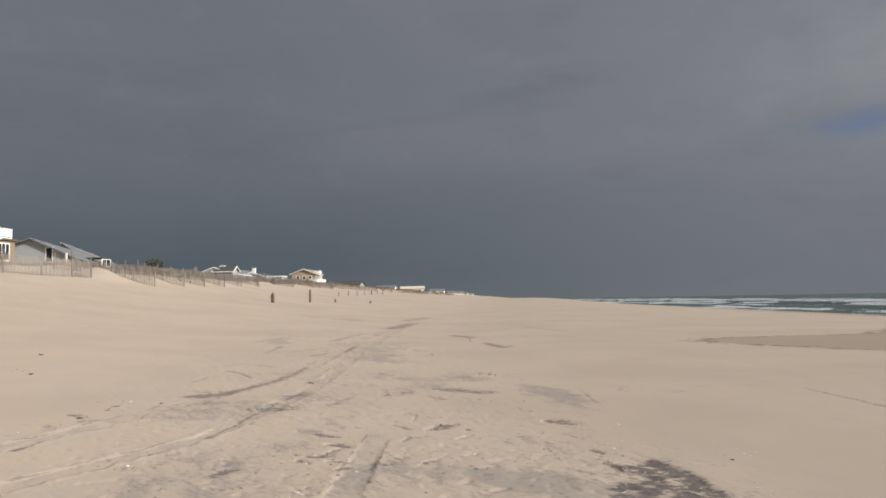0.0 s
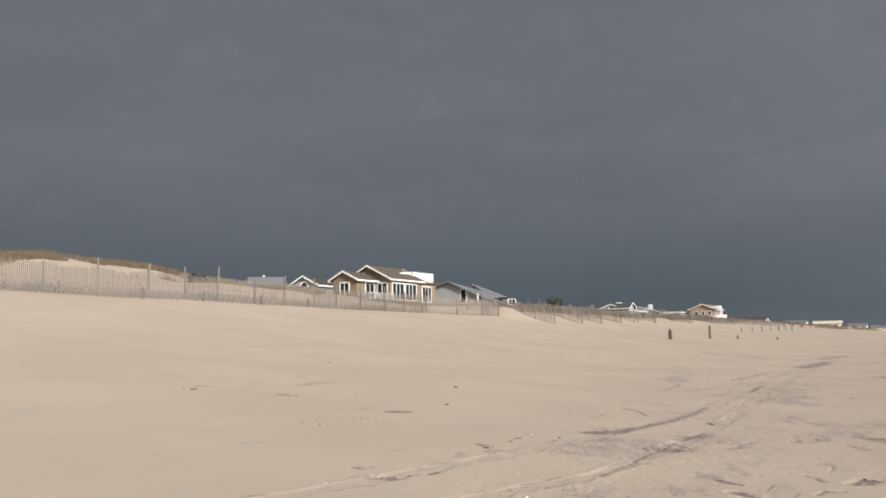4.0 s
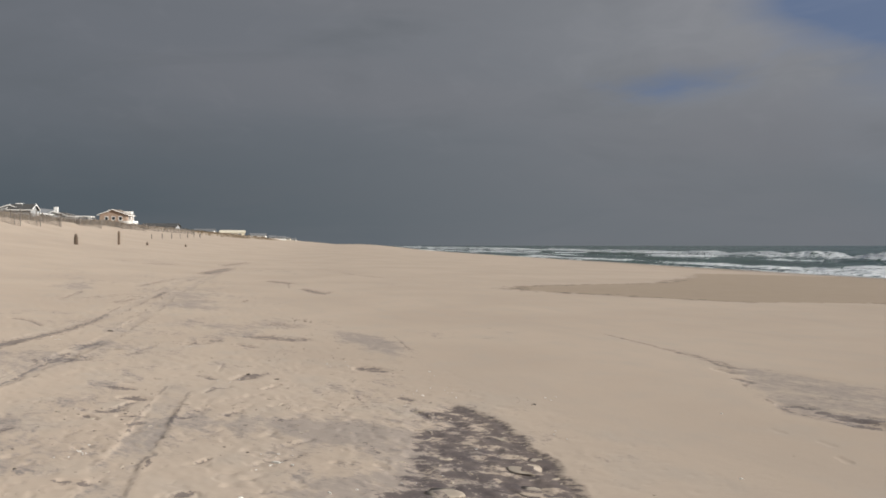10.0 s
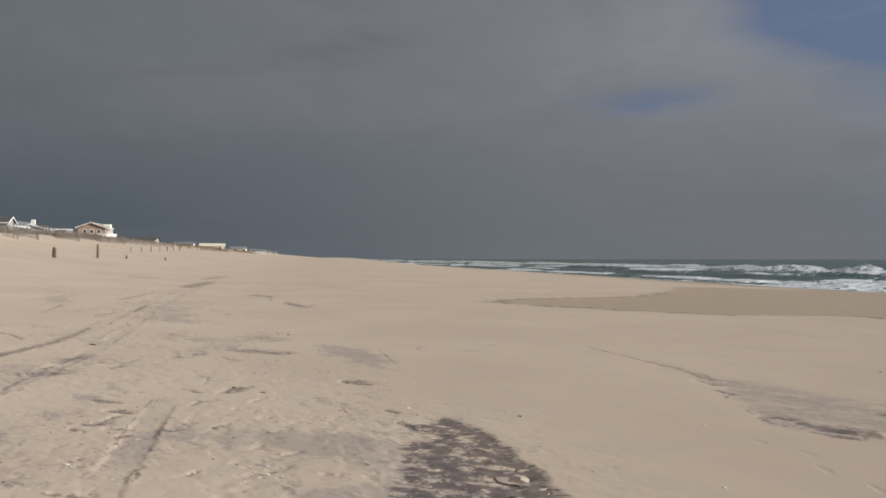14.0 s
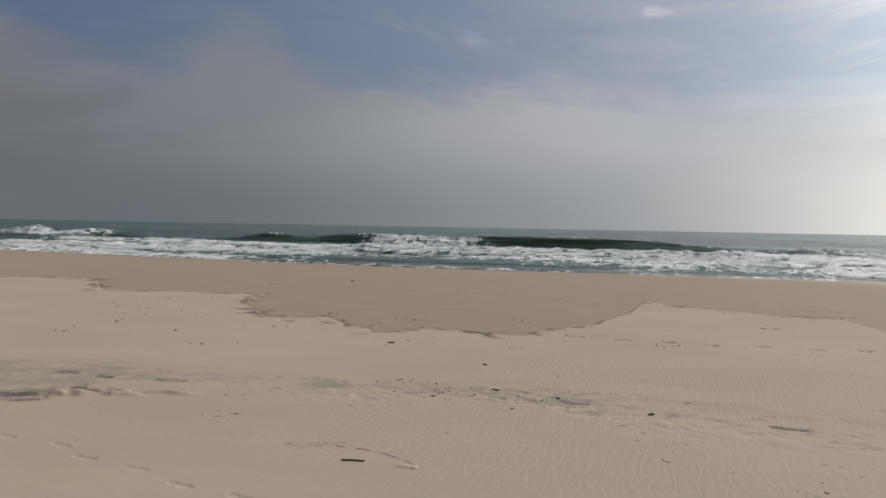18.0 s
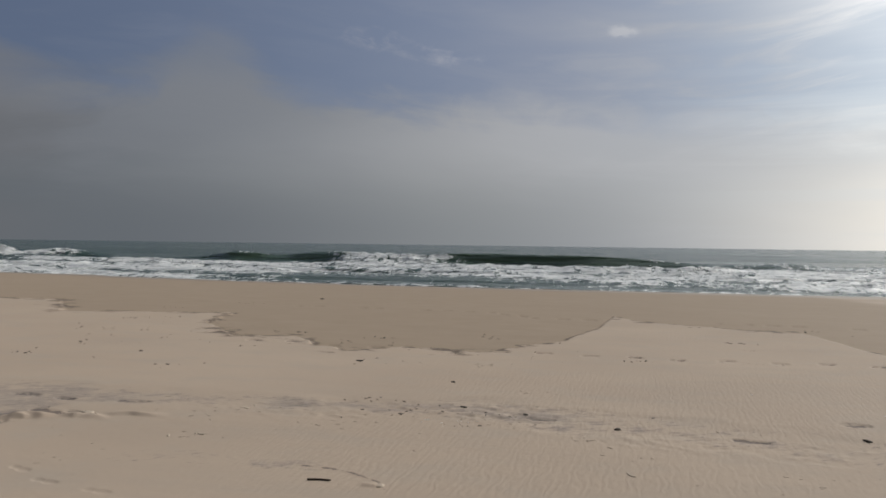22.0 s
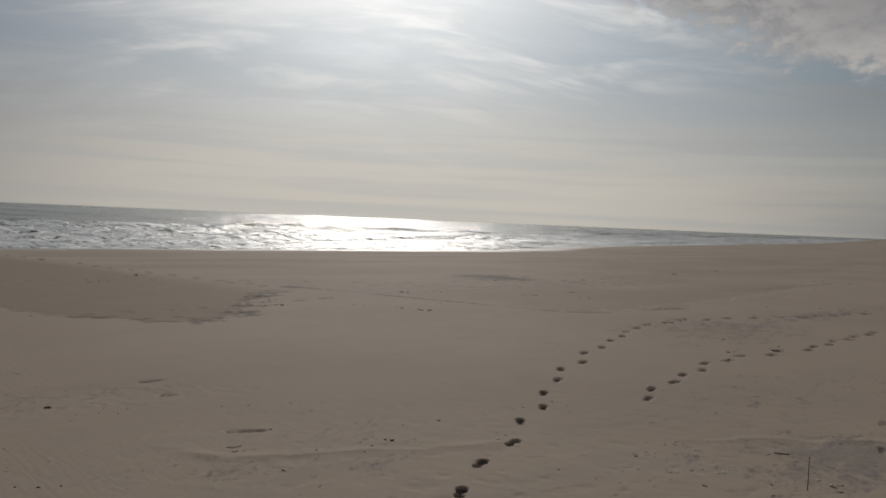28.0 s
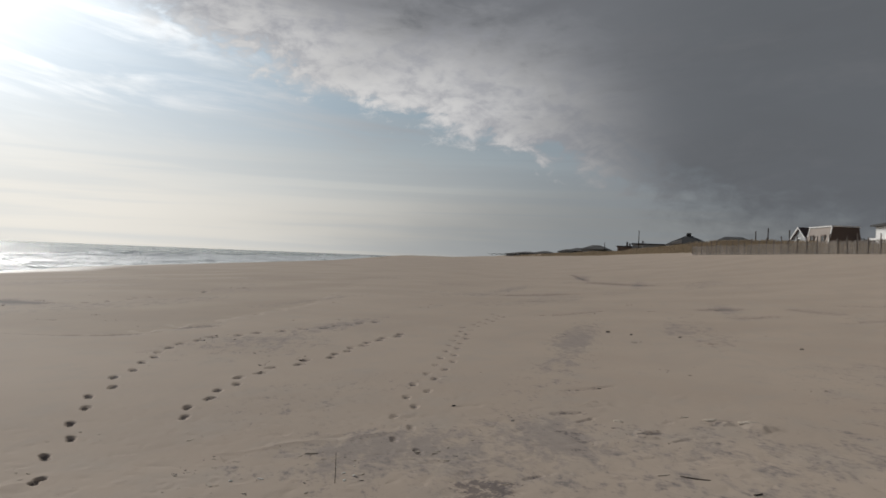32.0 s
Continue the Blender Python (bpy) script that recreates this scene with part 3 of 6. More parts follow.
# dark smears of mineral sand, wrack and painted crust shadows: from x, y to x, y, half width, strength
TRACK_SMEARS_FAR = [(-23.37, -1.74, -26.99, -1.37, 0.098, 0.7), (-24.27, -1.16, -26.47, 0.02, 0.284, 0.55), (-22.83, -0.40, -24.32, 0.02, 0.186, 0.7), (-30.39, 0.21, -35.85, 1.49, 0.238, 0.7), (-24.73, 0.56, -27.64, 0.97, 0.117, 0.9), (-18.29, -0.16, -20.35, 0.39, 0.119, 0.55), (-51.32, 1.00, -52.06, 2.07, 0.932, 0.7), (-51.59, -1.06, -52.94, -0.21, 0.562, 0.6), (-42.25, 3.39, -49.69, 5.29, 0.524, 0.9), (-53.53, 5.34, -61.84, 7.81, 0.517, 0.75), (-37.82, 2.30, -45.20, 4.06, 0.193, 0.5), (-35.95, 5.51, -33.91, 6.02, 0.376, 0.9), (-34.84, 6.13, -30.30, 5.40, 0.047, 0.8), (-29.82, 5.81, -26.68, 5.90, 0.204, 1.0), (-26.68, 5.90, -28.23, 6.56, 0.129, 0.8), (-43.47, 10.48, -36.64, 10.98, 0.423, 0.55)]
TRACK_SMEARS = [(-18.10, -2.14, -17.55, -1.79, 0.082, 0.8), (-17.55, -1.79, -16.56, -1.50, 0.049, 0.85), (-15.63, -2.51, -16.61, -2.32, 0.072, 0.7), (-14.19, -2.24, -14.06, -2.02, 0.148, 0.75), (-12.36, -2.06, -12.62, -1.78, 0.107, 0.55), (-9.79, -1.44, -9.79, -1.36, 0.097, 0.95), (-12.09, -0.89, -12.08, -0.64, 0.281, 0.85), (-12.60, -0.89, -12.37, -0.71, 0.100, 0.75), (-13.64, -0.67, -13.98, -0.47, 0.159, 0.8), (-12.46, -0.06, -12.65, 0.13, 0.116, 0.8), (-12.86, 0.09, -13.50, 0.34, 0.122, 0.65), (-13.74, 0.88, -14.13, 1.31, 0.254, 0.62), (-13.70, 1.64, -13.12, 1.84, 0.150, 0.6), (-10.50, 0.80, -10.10, 0.95, 0.059, 0.75), (-10.70, 1.07, -11.29, 1.18, 0.018, 0.8), (-10.01, 1.22, -10.36, 1.54, 0.105, 1.0)]
TRACK_SMEARS_NEAR = [(-9.81, -0.13, -9.55, 0.05, 0.082, 0.9), (-9.07, -0.01, -8.91, 0.17, 0.113, 1.0), (-8.48, -0.08, -8.80, 0.07, 0.056, 0.85), (-8.47, -0.37, -8.45, -0.25, 0.056, 0.8), (-8.36, -0.22, -8.40, -0.07, 0.100, 0.95), (-8.16, -0.34, -7.99, -0.24, 0.040, 1.1), (-8.11, -0.03, -8.08, 0.13, 0.080, 0.8), (-7.72, 0.04, -7.78, 0.12, 0.059, 0.8), (-7.87, 0.47, -7.96, 0.57, 0.059, 0.9), (-8.12, 0.58, -8.30, 0.72, 0.067, 0.75), (-7.95, 0.89, -8.12, 1.03, 0.070, 0.7), (-6.25, 0.51, -6.34, 0.59, 0.035, 0.95), (-7.44, -1.10, -7.79, -0.96, 0.097, 0.75), (-6.98, -1.07, -6.88, -0.94, 0.037, 0.7), (-6.46, -1.10, -6.58, -1.06, 0.036, 0.8), (-6.07, -0.99, -6.30, -0.98, 0.015, 0.9)]
TRACK_SMEARS_SEAWARD = [(-5.98, -0.37, -5.89, -0.23, 0.054, 0.8), (-5.48, 0.33, -5.47, 0.39, 0.073, 0.9), (-14.73, 2.09, -14.09, 2.70, 0.328, 0.95), (-17.09, 2.74, -16.31, 3.03, 0.315, 0.66), (-10.47, 2.87, -10.15, 3.05, 0.159, 0.95), (-8.30, 2.71, -8.14, 2.77, 0.052, 0.9), (-7.65, 2.62, -7.35, 2.67, 0.050, 1.0), (-13.06, 5.70, -13.05, 5.88, 0.116, 0.6), (-7.58, 1.29, -7.66, 1.52, 0.135, 0.55), (-6.60, 1.19, -6.73, 1.43, 0.123, 0.55), (-7.12, 1.62, -7.24, 1.85, 0.111, 0.5), (-9.28, 1.44, -9.49, 1.62, 0.085, 0.6), (-9.22, 0.80, -9.47, 0.92, 0.046, 0.8), (-9.46, 0.96, -9.51, 1.07, 0.085, 0.8), (-10.69, -1.15, -10.39, -1.23, 0.046, 0.8), (-6.10, 0.96, -6.28, 1.25, 0.122, 0.6)]
# includes the shadow under the bank's lip, painted as smears
BANK_SMEARS = [(-6.53, 6.18, -6.33, 6.29, 0.109, 1.0), (-6.12, 6.24, -5.83, 6.30, 0.094, 1.0), (-5.80, 6.25, -5.59, 6.45, 0.137, 1.05), (-5.54, 6.08, -5.43, 6.16, 0.113, 0.95), (-5.47, 6.73, -5.07, 6.57, 0.055, 1.1), (-5.11, 6.73, -4.91, 6.64, 0.049, 0.9), (-4.93, 7.30, -4.68, 7.33, 0.060, 0.8), (-6.17, 7.37, -5.96, 7.34, 0.068, 0.9), (-8.76, 7.13, -8.35, 7.13, 0.095, 0.8), (-8.03, 6.83, -7.75, 6.81, 0.067, 0.7), (-5.65, 7.29, -5.48, 7.24, 0.054, 0.8), (-0.93, 7.63, -0.70, 7.63, 0.068, 0.9), (0.89, 7.28, 1.12, 7.23, 0.057, 0.85), (1.96, 8.16, 2.09, 8.14, 0.088, 1.0), (3.30, 7.24, 3.46, 7.23, 0.059, 0.9), (3.19, 6.59, 3.29, 6.59, 0.043, 0.8)]
SOUTH_SMEARS = [(3.09, 5.29, 3.22, 5.23, 0.056, 0.75), (3.21, 5.21, 3.31, 5.18, 0.041, 0.8), (10.60, 15.90, 10.86, 15.53, 0.2, 1.25), (18.45, 17.62, 19.04, 17.23, 0.841, 0.95), (18.55, 16.79, 18.78, 16.01, 0.774, 1.0), (12.51, 9.23, 13.00, 8.92, 0.250, 0.95), (14.32, 8.79, 15.24, 8.57, 0.243, 0.9), (6.64, 12.00, 7.00, 11.73, 0.213, 0.7), (8.51, 0.79, 8.65, 0.58, 0.111, 0.75), (7.62, 0.62, 7.19, 0.35, 0.112, 0.62), (6.92, 0.50, 6.81, 0.35, 0.065, 0.6), (8.14, 0.53, 8.38, 0.40, 0.047, 0.65), (10.04, 0.84, 10.66, 0.29, 0.102, 0.6), (5.83, 0.73, 5.97, 0.63, 0.045, 0.6)]
SOUTH_SMEARS_FAR = [(36.73, 6.04, 41.18, 3.80, 0.935, 0.75), (32.79, 4.35, 32.12, 3.81, 0.466, 0.6), (80.34, 7.25, 61.54, 4.07, 0.332, 0.8), (91.84, 8.00, 79.52, 4.25, 0.635, 0.7), (59.02, 3.90, 52.59, -0.33, 1.038, 0.8), (24.63, 2.56, 27.35, 1.38, 0.385, 0.62), (28.22, -2.12, 27.99, -2.72, 0.728, 0.85), (23.92, -2.78, 24.42, -3.51, 0.551, 0.65), (27.61, -4.53, 24.72, -5.24, 0.400, 0.6), (28.46, -6.34, 27.20, -7.13, 0.596, 0.55), (21.59, -4.91, 22.05, -5.71, 0.387, 0.6), (24.18, 4.37, 22.65, 3.76, 0.113, 0.6), (7.68, -0.08, 7.85, -0.23, 0.051, 0.95), (8.33, -0.77, 8.55, -0.90, 0.052, 0.85), (7.44, -0.37, 7.62, -0.52, 0.045, 0.6), (55.00, -0.87, 55.14, -3.50, 1.765, 0.5)]
SLOPE_SMEARS = [(-14.61, -10.48, -14.89, -10.24, 0.188, 0.7), (-16.98, -9.32, -18.35, -9.24, 0.163, 0.75), (-18.35, -9.24, -18.36, -8.50, 0.240, 0.6), (-15.00, -8.62, -15.04, -8.39, 0.185, 0.8), (-14.06, -5.82, -14.28, -5.62, 0.194, 1.0), (-9.27, -6.06, -9.56, -5.82, 0.087, 0.55), (-7.76, -6.37, -8.02, -6.25, 0.065, 0.55), (-9.48, -4.12, -10.61, -4.10, 0.057, 0.5), (-8.62, -4.05, -8.69, -3.93, 0.130, 0.8), (-8.23, -3.58, -8.27, -3.37, 0.125, 0.9), (-8.65, -3.17, -8.94, -3.11, 0.075, 1.0), (-11.23, -3.33, -10.96, -3.14, 0.082, 1.0), (-22.60, -11.61, -23.32, -11.66, 0.113, 0.8), (-13.99, -6.39, -14.18, -6.34, 0.086, 0.7)]


def wobble(pts, ends, step, side, seed):
    """Print places along a line: x, y, heading, left or right of it."""
    rng = random.Random(seed)
    out, total = [], 0.0
    for (ax, ay), (bx, by) in zip(pts[:-1], pts[1:]):
        length = math.hypot(bx - ax, by - ay)
        while total < length:
            t = total / length
            h = math.atan2(by - ay, bx - ax)
            s = side if len(out) % 2 else -side
            out.append((ax + (bx - ax) * t - math.sin(h) * s + rng.uniform(-0.04, 0.04), ay + (by - ay) * t + math.cos(h) * s + rng.uniform(-0.04, 0.04),
                        h + rng.uniform(-0.15, 0.15), rng.uniform(0.75, 1.15) * ends))
            total += step * rng.uniform(0.92, 1.1)
        total -= length
    return out


PRINTS = (wobble([(3.5, 3.35), (3.96, 3.61), (5.19, 4.18), (5.79, 4.59), (6.65, 5.13), (7.57, 5.56), (8.89, 6.19), (10.45, 6.8), (11.7, 7.33), (13.16, 7.4), (14.57, 7.15), (16.5, 6.5), (19, 6.2)], 1.25, 0.62, 0.035, 11)
          + wobble([(6.9, 4.2),  (7.8, 4.46), (8.5, 4.61), (9.65, 4.86), (10.6, 4.79), (12.1, 4.66), (14.2, 4.85), (16.7, 4.78)], 1.05, 0.5, 0.06, 12)
          + wobble([(6.4, 1.78), (7.5, 2.23), (9.1, 2.48), (11.6, 2.83), (12.7, 2.95), (14.6, 3.31), (18.7, 3.91), (23.5, 3.9)], 0.55, 0.5, 0.10, 13)
          + wobble([(-6.0, 12.6), (0, 12.36), (2.0, 12.4), (4.0, 12.55), (6.6, 12.7), (10.0, 13.0)], 0.95, 0.68, 0.04, 14)
          + wobble([(-9.0, 21.4), (-3.6, 21.0), (-2.1, 19.4), (1, 19.8), (4.5, 19.3), (7.2, 19.3), (9.9, 20.4)], 1.0, 0.6, 0.07, 15)
          + wobble([(10.3, 36), (9.9, 30), (9.8, 24), (9.95, 18.5), (10.3, 15.6)], 1.2, 0.62, 0.1, 16)
          + wobble([(8.5, 18.6), (14, 16), (20, 15), (34, 17)], 0.8, 0.7, 0.1, 17)
          + wobble([(-5.6, 5.3), (-5.1, 5.25), (-4.7, 5.1), (-4.0, 4.87), (-3.2, 4.6), (-2.3, 4.3)], 0.14, 0.47, 0.05, 18))


def smears(X, Y, marks, fray):
    """The strength at each place of a set of smears with ragged outlines."""
    best = np.zeros(X.shape)
    for x0, y0, x1, y1, wide, k in marks:
        m = (X > min(x0, x1) - 3 * wide) & (X < max(x0, x1) + 3 * wide) & (Y > min(y0, y1) - 3 * wide) & (Y < max(y0, y1) + 3 * wide)
        if m.any():
            d, s = seg_dist(X[m], Y[m], [(x0, y0), (x1, y1)])
            e = d / wide * (1 + 0.35 * fray[m]) / (0.55 + 0.45 * np.sqrt(np.maximum(0, np.sin(np.pi * (0.12 + 0.76 * s)))))
            best[m] = np.maximum(best[m], k * np.exp(-0.62 * e * e))
    return best


def marked_z(x, y):
    """Ground height with all its small marks, and the masks for the sand's colours."""
    z = beach_z(x, y)
    r = np.hypot(x, y)
    dark, grey, wet, ripple, swash, damp, lip = (np.zeros(x.shape) for _ in range(7))
    near = r < 75
    X, Y = x[near], y[near]
    dz, dk, gr = np.zeros(X.shape), np.zeros(X.shape), np.zeros(X.shape)
    n1, n2, n3 = tnoise(X / 0.55, Y / 0.45, 21), tnoise(X / 0.17, Y / 0.14, 22), tnoise(X / 2.3, Y / 1.5, 23)
    n1, n2 = n1 * sstep(45, 22, np.hypot(X, Y)), n2 * sstep(18, 9, np.hypot(X, Y))
    # worn, trampled ground: many shallow pits where vehicles and feet have passed
    tread = sstep(5.0, 1.8, np.abs(Y + 0.2 + 0.02 * X)) * sstep(2, 6, -X) * sstep(60, 25, -X)
    south = sstep(6.5, 2.0, np.hypot((X - 5.5) / 1.4, Y - 1.2))
    pits = np.maximum(0, tnoise(X / 0.21, Y / 0.17, 31) - 0.4) + 0.7 * np.maximum(0, tnoise(X / 0.11, Y / 0.09, 32) - 0.4)
    dz += -0.022 * pits * np.clip(tread + 0.6 * south, 0, 1.2) + 0.006 * n2 * np.clip(tread * 0.8 + 0.55 * south, 0, 1.3)
    gr += 0.66 * np.clip(tread * sstep(-0.3, 0.5, n3) + 0.62 * south * sstep(-0.1, 0.6, n3), 0, 1)
    rut = np.full(X.shape, 2.0)
    for pts, wide, deep in ((RUT_A, 0.15, 0.010), (RUT_B, 0.15, 0.012), (RUT_C, 0.155, 0.010)):
        d, s = seg_dist(X, Y, pts)
        ends = 1 + 2 * sstep(0.04, 0.0, s) + 2 * sstep(0.95, 1.0, s)
        e = d / wide * ends
        own = wide > 0.152
        rut = np.minimum(rut, np.where((s > 0.97) | (s < 0.01), 2.0, d / wide * (1 + 0.25 * n1 + 0.15 * n2 if own else 1 + 0.5 * n1 + 0.3 * n2 + 0.6 * np.maximum(0, n3))))
        e = e * (1 + 0.26 * n1 + 0.22 * n2)
        fade = (0.55 + 0.45 * sstep(-0.4, 0.4, n3 + 0.5 * n1)) * sstep(1.0, 0.7, s) if own else sstep(-0.5, 0.5, vnoise(X / 1.4, Y / 1.1, 33) + 0.2 * n1)
        dz += fade * (-deep * (1 - sstep(0.75, 1.05, e)) * (1 + 0.25 * n2) + 0.4 * deep * np.exp(-((e - 1.3) / 0.25) ** 2) * (1 + 1.2 * n2))
        if own:
            # shaded walls of the near rut, painted as dark edge lines
            dk = np.maximum(dk, 0.75 * np.exp(-((d - wide * (1 + 0.22 * n1 + 0.08 * n2)) / (0.02 + 0.012 * n1)) ** 2) * sstep(1.0, 0.9, s) * sstep(-0.3, 0.3, n3 + 0.9 * n1))
            gr += 0.42 * sstep(1.0, 0.8, e) * sstep(0.05, 0.2, s) * sstep(0.75, 0.45, s)
    d, s = seg_dist(X, Y, [(-13.4, -2.13), (-13.8, -1.75), (-14.9, -1.35), (-16.1, -0.98), (-17.5, -0.7), (-19.4, -0.44)])
    dk = np.maximum(dk, 0.7 * np.exp(-(d / (0.10 + 0.1 * sstep(1.0, 0.5, s))) ** 2) + 0.3 * np.exp(-(d / 0.3) ** 2) * sstep(0.5, 0.1, s))
    d, s = seg_dist(X, Y, [(-9.5, -1.42), (-10.6, -1.19), (-11.65, -0.98), (-12.8, -0.77), (-14.4, -0.38)])
    dk = np.maximum(dk, 0.8 * np.exp(-(d / 0.045) ** 2) * sstep(-0.5, 0.0, n3 + 0.8 * n1))
    for marks in (TRACK_SMEARS_FAR, TRACK_SMEARS, TRACK_SMEARS_NEAR, TRACK_SMEARS_SEAWARD, BANK_SMEARS, SOUTH_SMEARS, SOUTH_SMEARS_FAR, SLOPE_SMEARS):
        k = smears(X, Y, marks, 0.85 * n1 + 1.0 * n2)
        dk = np.maximum(dk, 0.82 * k * (1 - 0.3 * sstep(0.1, 0.8, n2)))
        gr += 0.25 * k
        dz += -0.011 * sstep(0.4, 0.6, k) * (1 + 0.8 * n2)
    # dark mineral patch with clods of pale crust, its seaward edge cut straight
    edge = np.interp(X, [-8.6, -7.8, -7.2, -6.7, -6.2, -5.5, -4.6, -3.6], [2.8, 3.12, 3.19, 3.2, 3.1, 3.0, 2.8, 2.55]) - Y + 0.05 * n2 + 0.06 * n1
    inland = Y - np.interp(X, [-7.75, -7.2, -6.3, -5.65, -5.1, -4.0], [3.0, 2.62, 2.15, 1.9, 1.6, 1.6])
    ends = sstep(-8.0, -7.55, X) * sstep(-3.7, -4.2, X)
    dens = 0.64 * ends * sstep(-0.35, 0.3, inland + 0.18 * n1) + 0.22 * ends * np.exp(-(edge / 0.12) ** 2)
    patch = 0.5 + 0.5 * np.clip(edge, -1, 1)
    dz += ends * sstep(-0.05, 0.06, edge) * sstep(-0.4, 0.2, inland) * (-0.018 + 0.008 * n2)
    gr += 0.16 * ends * sstep(-1.2, 0.0, inland) * sstep(0, 0.3, edge)
    gr += 0.72 * np.exp(-(((X + 13.4) / 1.9) ** 2 + ((Y - 3.75) / 0.5) ** 2) ** 2) + 0.55 * np.exp(-(((X + 14.2) / 0.8) ** 2 + ((Y - 5.2) / 0.4) ** 2))
    gr += 0.26 * np.exp(-(((X + 7.2) / 1.8) ** 2 + ((Y - 1.5) / 0.9) ** 2)) * (1 + n1 + n3)
    for pts in DARK_LINES:
        d, s = seg_dist(X, Y, pts)
        line = np.exp(-((d + 0.015 * n1) / 0.03) ** 2) * sstep(-0.7, -0.1, n2 + n1)
        dk = np.maximum(dk, 0.66 * line)
    # the grey lag streak with its little eroded bank
    up, low = (np.interp(X, [p[0] for p in e], [p[1] for p in e]) for e in (STREAK_UP, STREAK_LOW))
    inside = sstep(-0.2, 0.2, up - Y + 0.2 * n1) * sstep(-0.3, 0.4, Y - low + 0.25 * n1) * sstep(-12.8, -11.5, X) * sstep(4, 2.5, X)
    gr += inside * np.interp(X, [-12, -9, -5.6, -4.5, 0, 3], [0.72, 0.8, 0.7, 0.58, 0.46, 0.22])
    dz += -0.01 * inside
    d, s = seg_dist(X, Y, [(-12.8, 7.95), (-11.3, 7.8), (-9.8, 7.66), (-8.7, 7.35)])
    dk = np.maximum(dk, 0.62 * np.exp(-(d / (0.04 + 0.12 * s)) ** 2))
    dk = np.maximum(dk, 0.55 * np.exp(-((Y - low - 0.05) / 0.06) ** 2) * sstep(-8.6, -7.8, X) * sstep(-5.3, -5.7, X) * sstep(-0.6, 0.2, n1))
    for cx, cy, a, b, h in ((-5.3, 6.45, 0.26, 0.10, 0.05), (-4.85, 6.55, 0.2, 0.08, 0.04), (-5.65, 6.35, 0.16, 0.08, 0.03), (-4.45, 6.75, 0.22, 0.08, 0.03), (-3.2, 7.9, 0.25, 0.2, 0.02), (-1.66, 5.23, 0.07, 0.04, 0.015),
                            (8.27, -1.15, 0.2, 0.11, 0.04), (8.42, -0.84, 0.13, 0.08, 0.03), (7.7, -0.12, 0.12, 0.08, 0.035)):
        dz += 0.75 * h * (1 + 0.45 * n2) * np.exp(-(((X - cx + 0.09 * n1) / a) ** 2 + ((Y - cy + 0.05 * n2) / b) ** 2) ** 1.5)
    crust = np.exp(-(((X + 1.2) / 1.2) ** 2 + ((Y - 7.9) / 0.4) ** 2) ** 2) + 0.7 * sstep(0.55, 0.2, np.abs(Y - low - 0.1)) * sstep(-5, -3, X) * sstep(4.5, 3.5, X)
    gr += 0.2 * crust + 0.5 * np.exp(-((Y - 5.5 - 0.1 * n1) / 0.16) ** 2) * sstep(-4.2, -3.4, X) * sstep(-1.8, -2.4, X)
    dz += crust * (0.012 * np.maximum(0, n2) - 0.02 * pits)
    # low crusty bank in front of the footprints, trampled on its landward side
    d, s = seg_dist(X, Y, BANK_SOUTH)
    near_side = sstep(0.0, 0.5, np.interp(X, [p[0] for p in BANK_SOUTH], [p[1] for p in BANK_SOUTH]) - Y)
    dz += 0.014 * np.exp(-((d + 0.12 * n1 + 0.1 * n3) / 0.11) ** 2) * sstep(-0.2, 0.5, n3 + n1)
    gr += 0.3 * np.exp(-(d / 0.5) ** 2) * near_side * (1 + n1)
    gr += 0.42 * np.exp(-(((X - 6.0) / 1.3) ** 2 + ((Y - 2.1) / 0.75) ** 2)) * (1 + 0.8 * n1)
    gr += 0.5 * sstep(0.1, 0.75, vnoise(X / 6, Y / 1.4, 71)) * sstep(8, 14, X) * sstep(75, 50, X) * sstep(-9, -4, Y) + 0.42 * sstep(0.2, 0.8, vnoise(X / 8, Y / 1.6, 72)) * sstep(-17, -27, X) * sstep(9, 4, np.abs(Y - 5))
    for cx, cy, a, b in ((7.4, 0.5, 0.8, 0.35), (14, 1.2, 6, 0.5), (18.2, 16.5, 0.8, 1.0), (17, 6.5, 4, 0.5), (68, 4.9, 7, 0.8), (54, 0.4, 8, 0.5), (28, -2.6, 4, 0.4), (20, -0.75, 2.5, 0.3), (45, 7, 9, 0.7), (26, 10.8, 6, 0.4)):
        gr += (0.62 if cx < 16 else 0.8) * np.exp(-(((X - cx) / a) ** 2 + ((Y - cy) / b) ** 2))
    # broad patch of greyer tone over the nearer south sand
    gr += 0.3 * sstep(-0.5, 0.6, n3 + vnoise(X / 2.2, Y / 0.7, 73)) * np.exp(-(((X - 9.5) / 4.5) ** 2 + ((Y + 2.2) / 2.2) ** 2))
    dk = np.maximum(dk, 0.74 * np.exp(-(((X - 5.5) / 0.34) ** 2 + ((Y - 0.98) / 0.26) ** 2) ** 2))
    d, s = seg_dist(X, Y, DAMP_STEP)
    # the step's shadow line continued southwards in the dark mask
    dk = np.maximum(dk, 1.35 * np.exp(-((d + 0.03 * n1) / 0.16) ** 2) * (0.7 + 0.3 * sstep(-0.6, 0.0, n3 + n1)))
    # damp sand, its landward edge a low scalloped step
    ex, ey = np.array([p[0] for p in WET_EDGE]), np.array([p[1] for p in WET_EDGE])
    over = Y - np.interp(X, ex, ey) - 0.2 * n1
    wet_near = sstep(-0.12, 0.16, over)
    dz += -0.03 * sstep(-0.06, 0.06, over) * sstep(40, 25, np.abs(X))
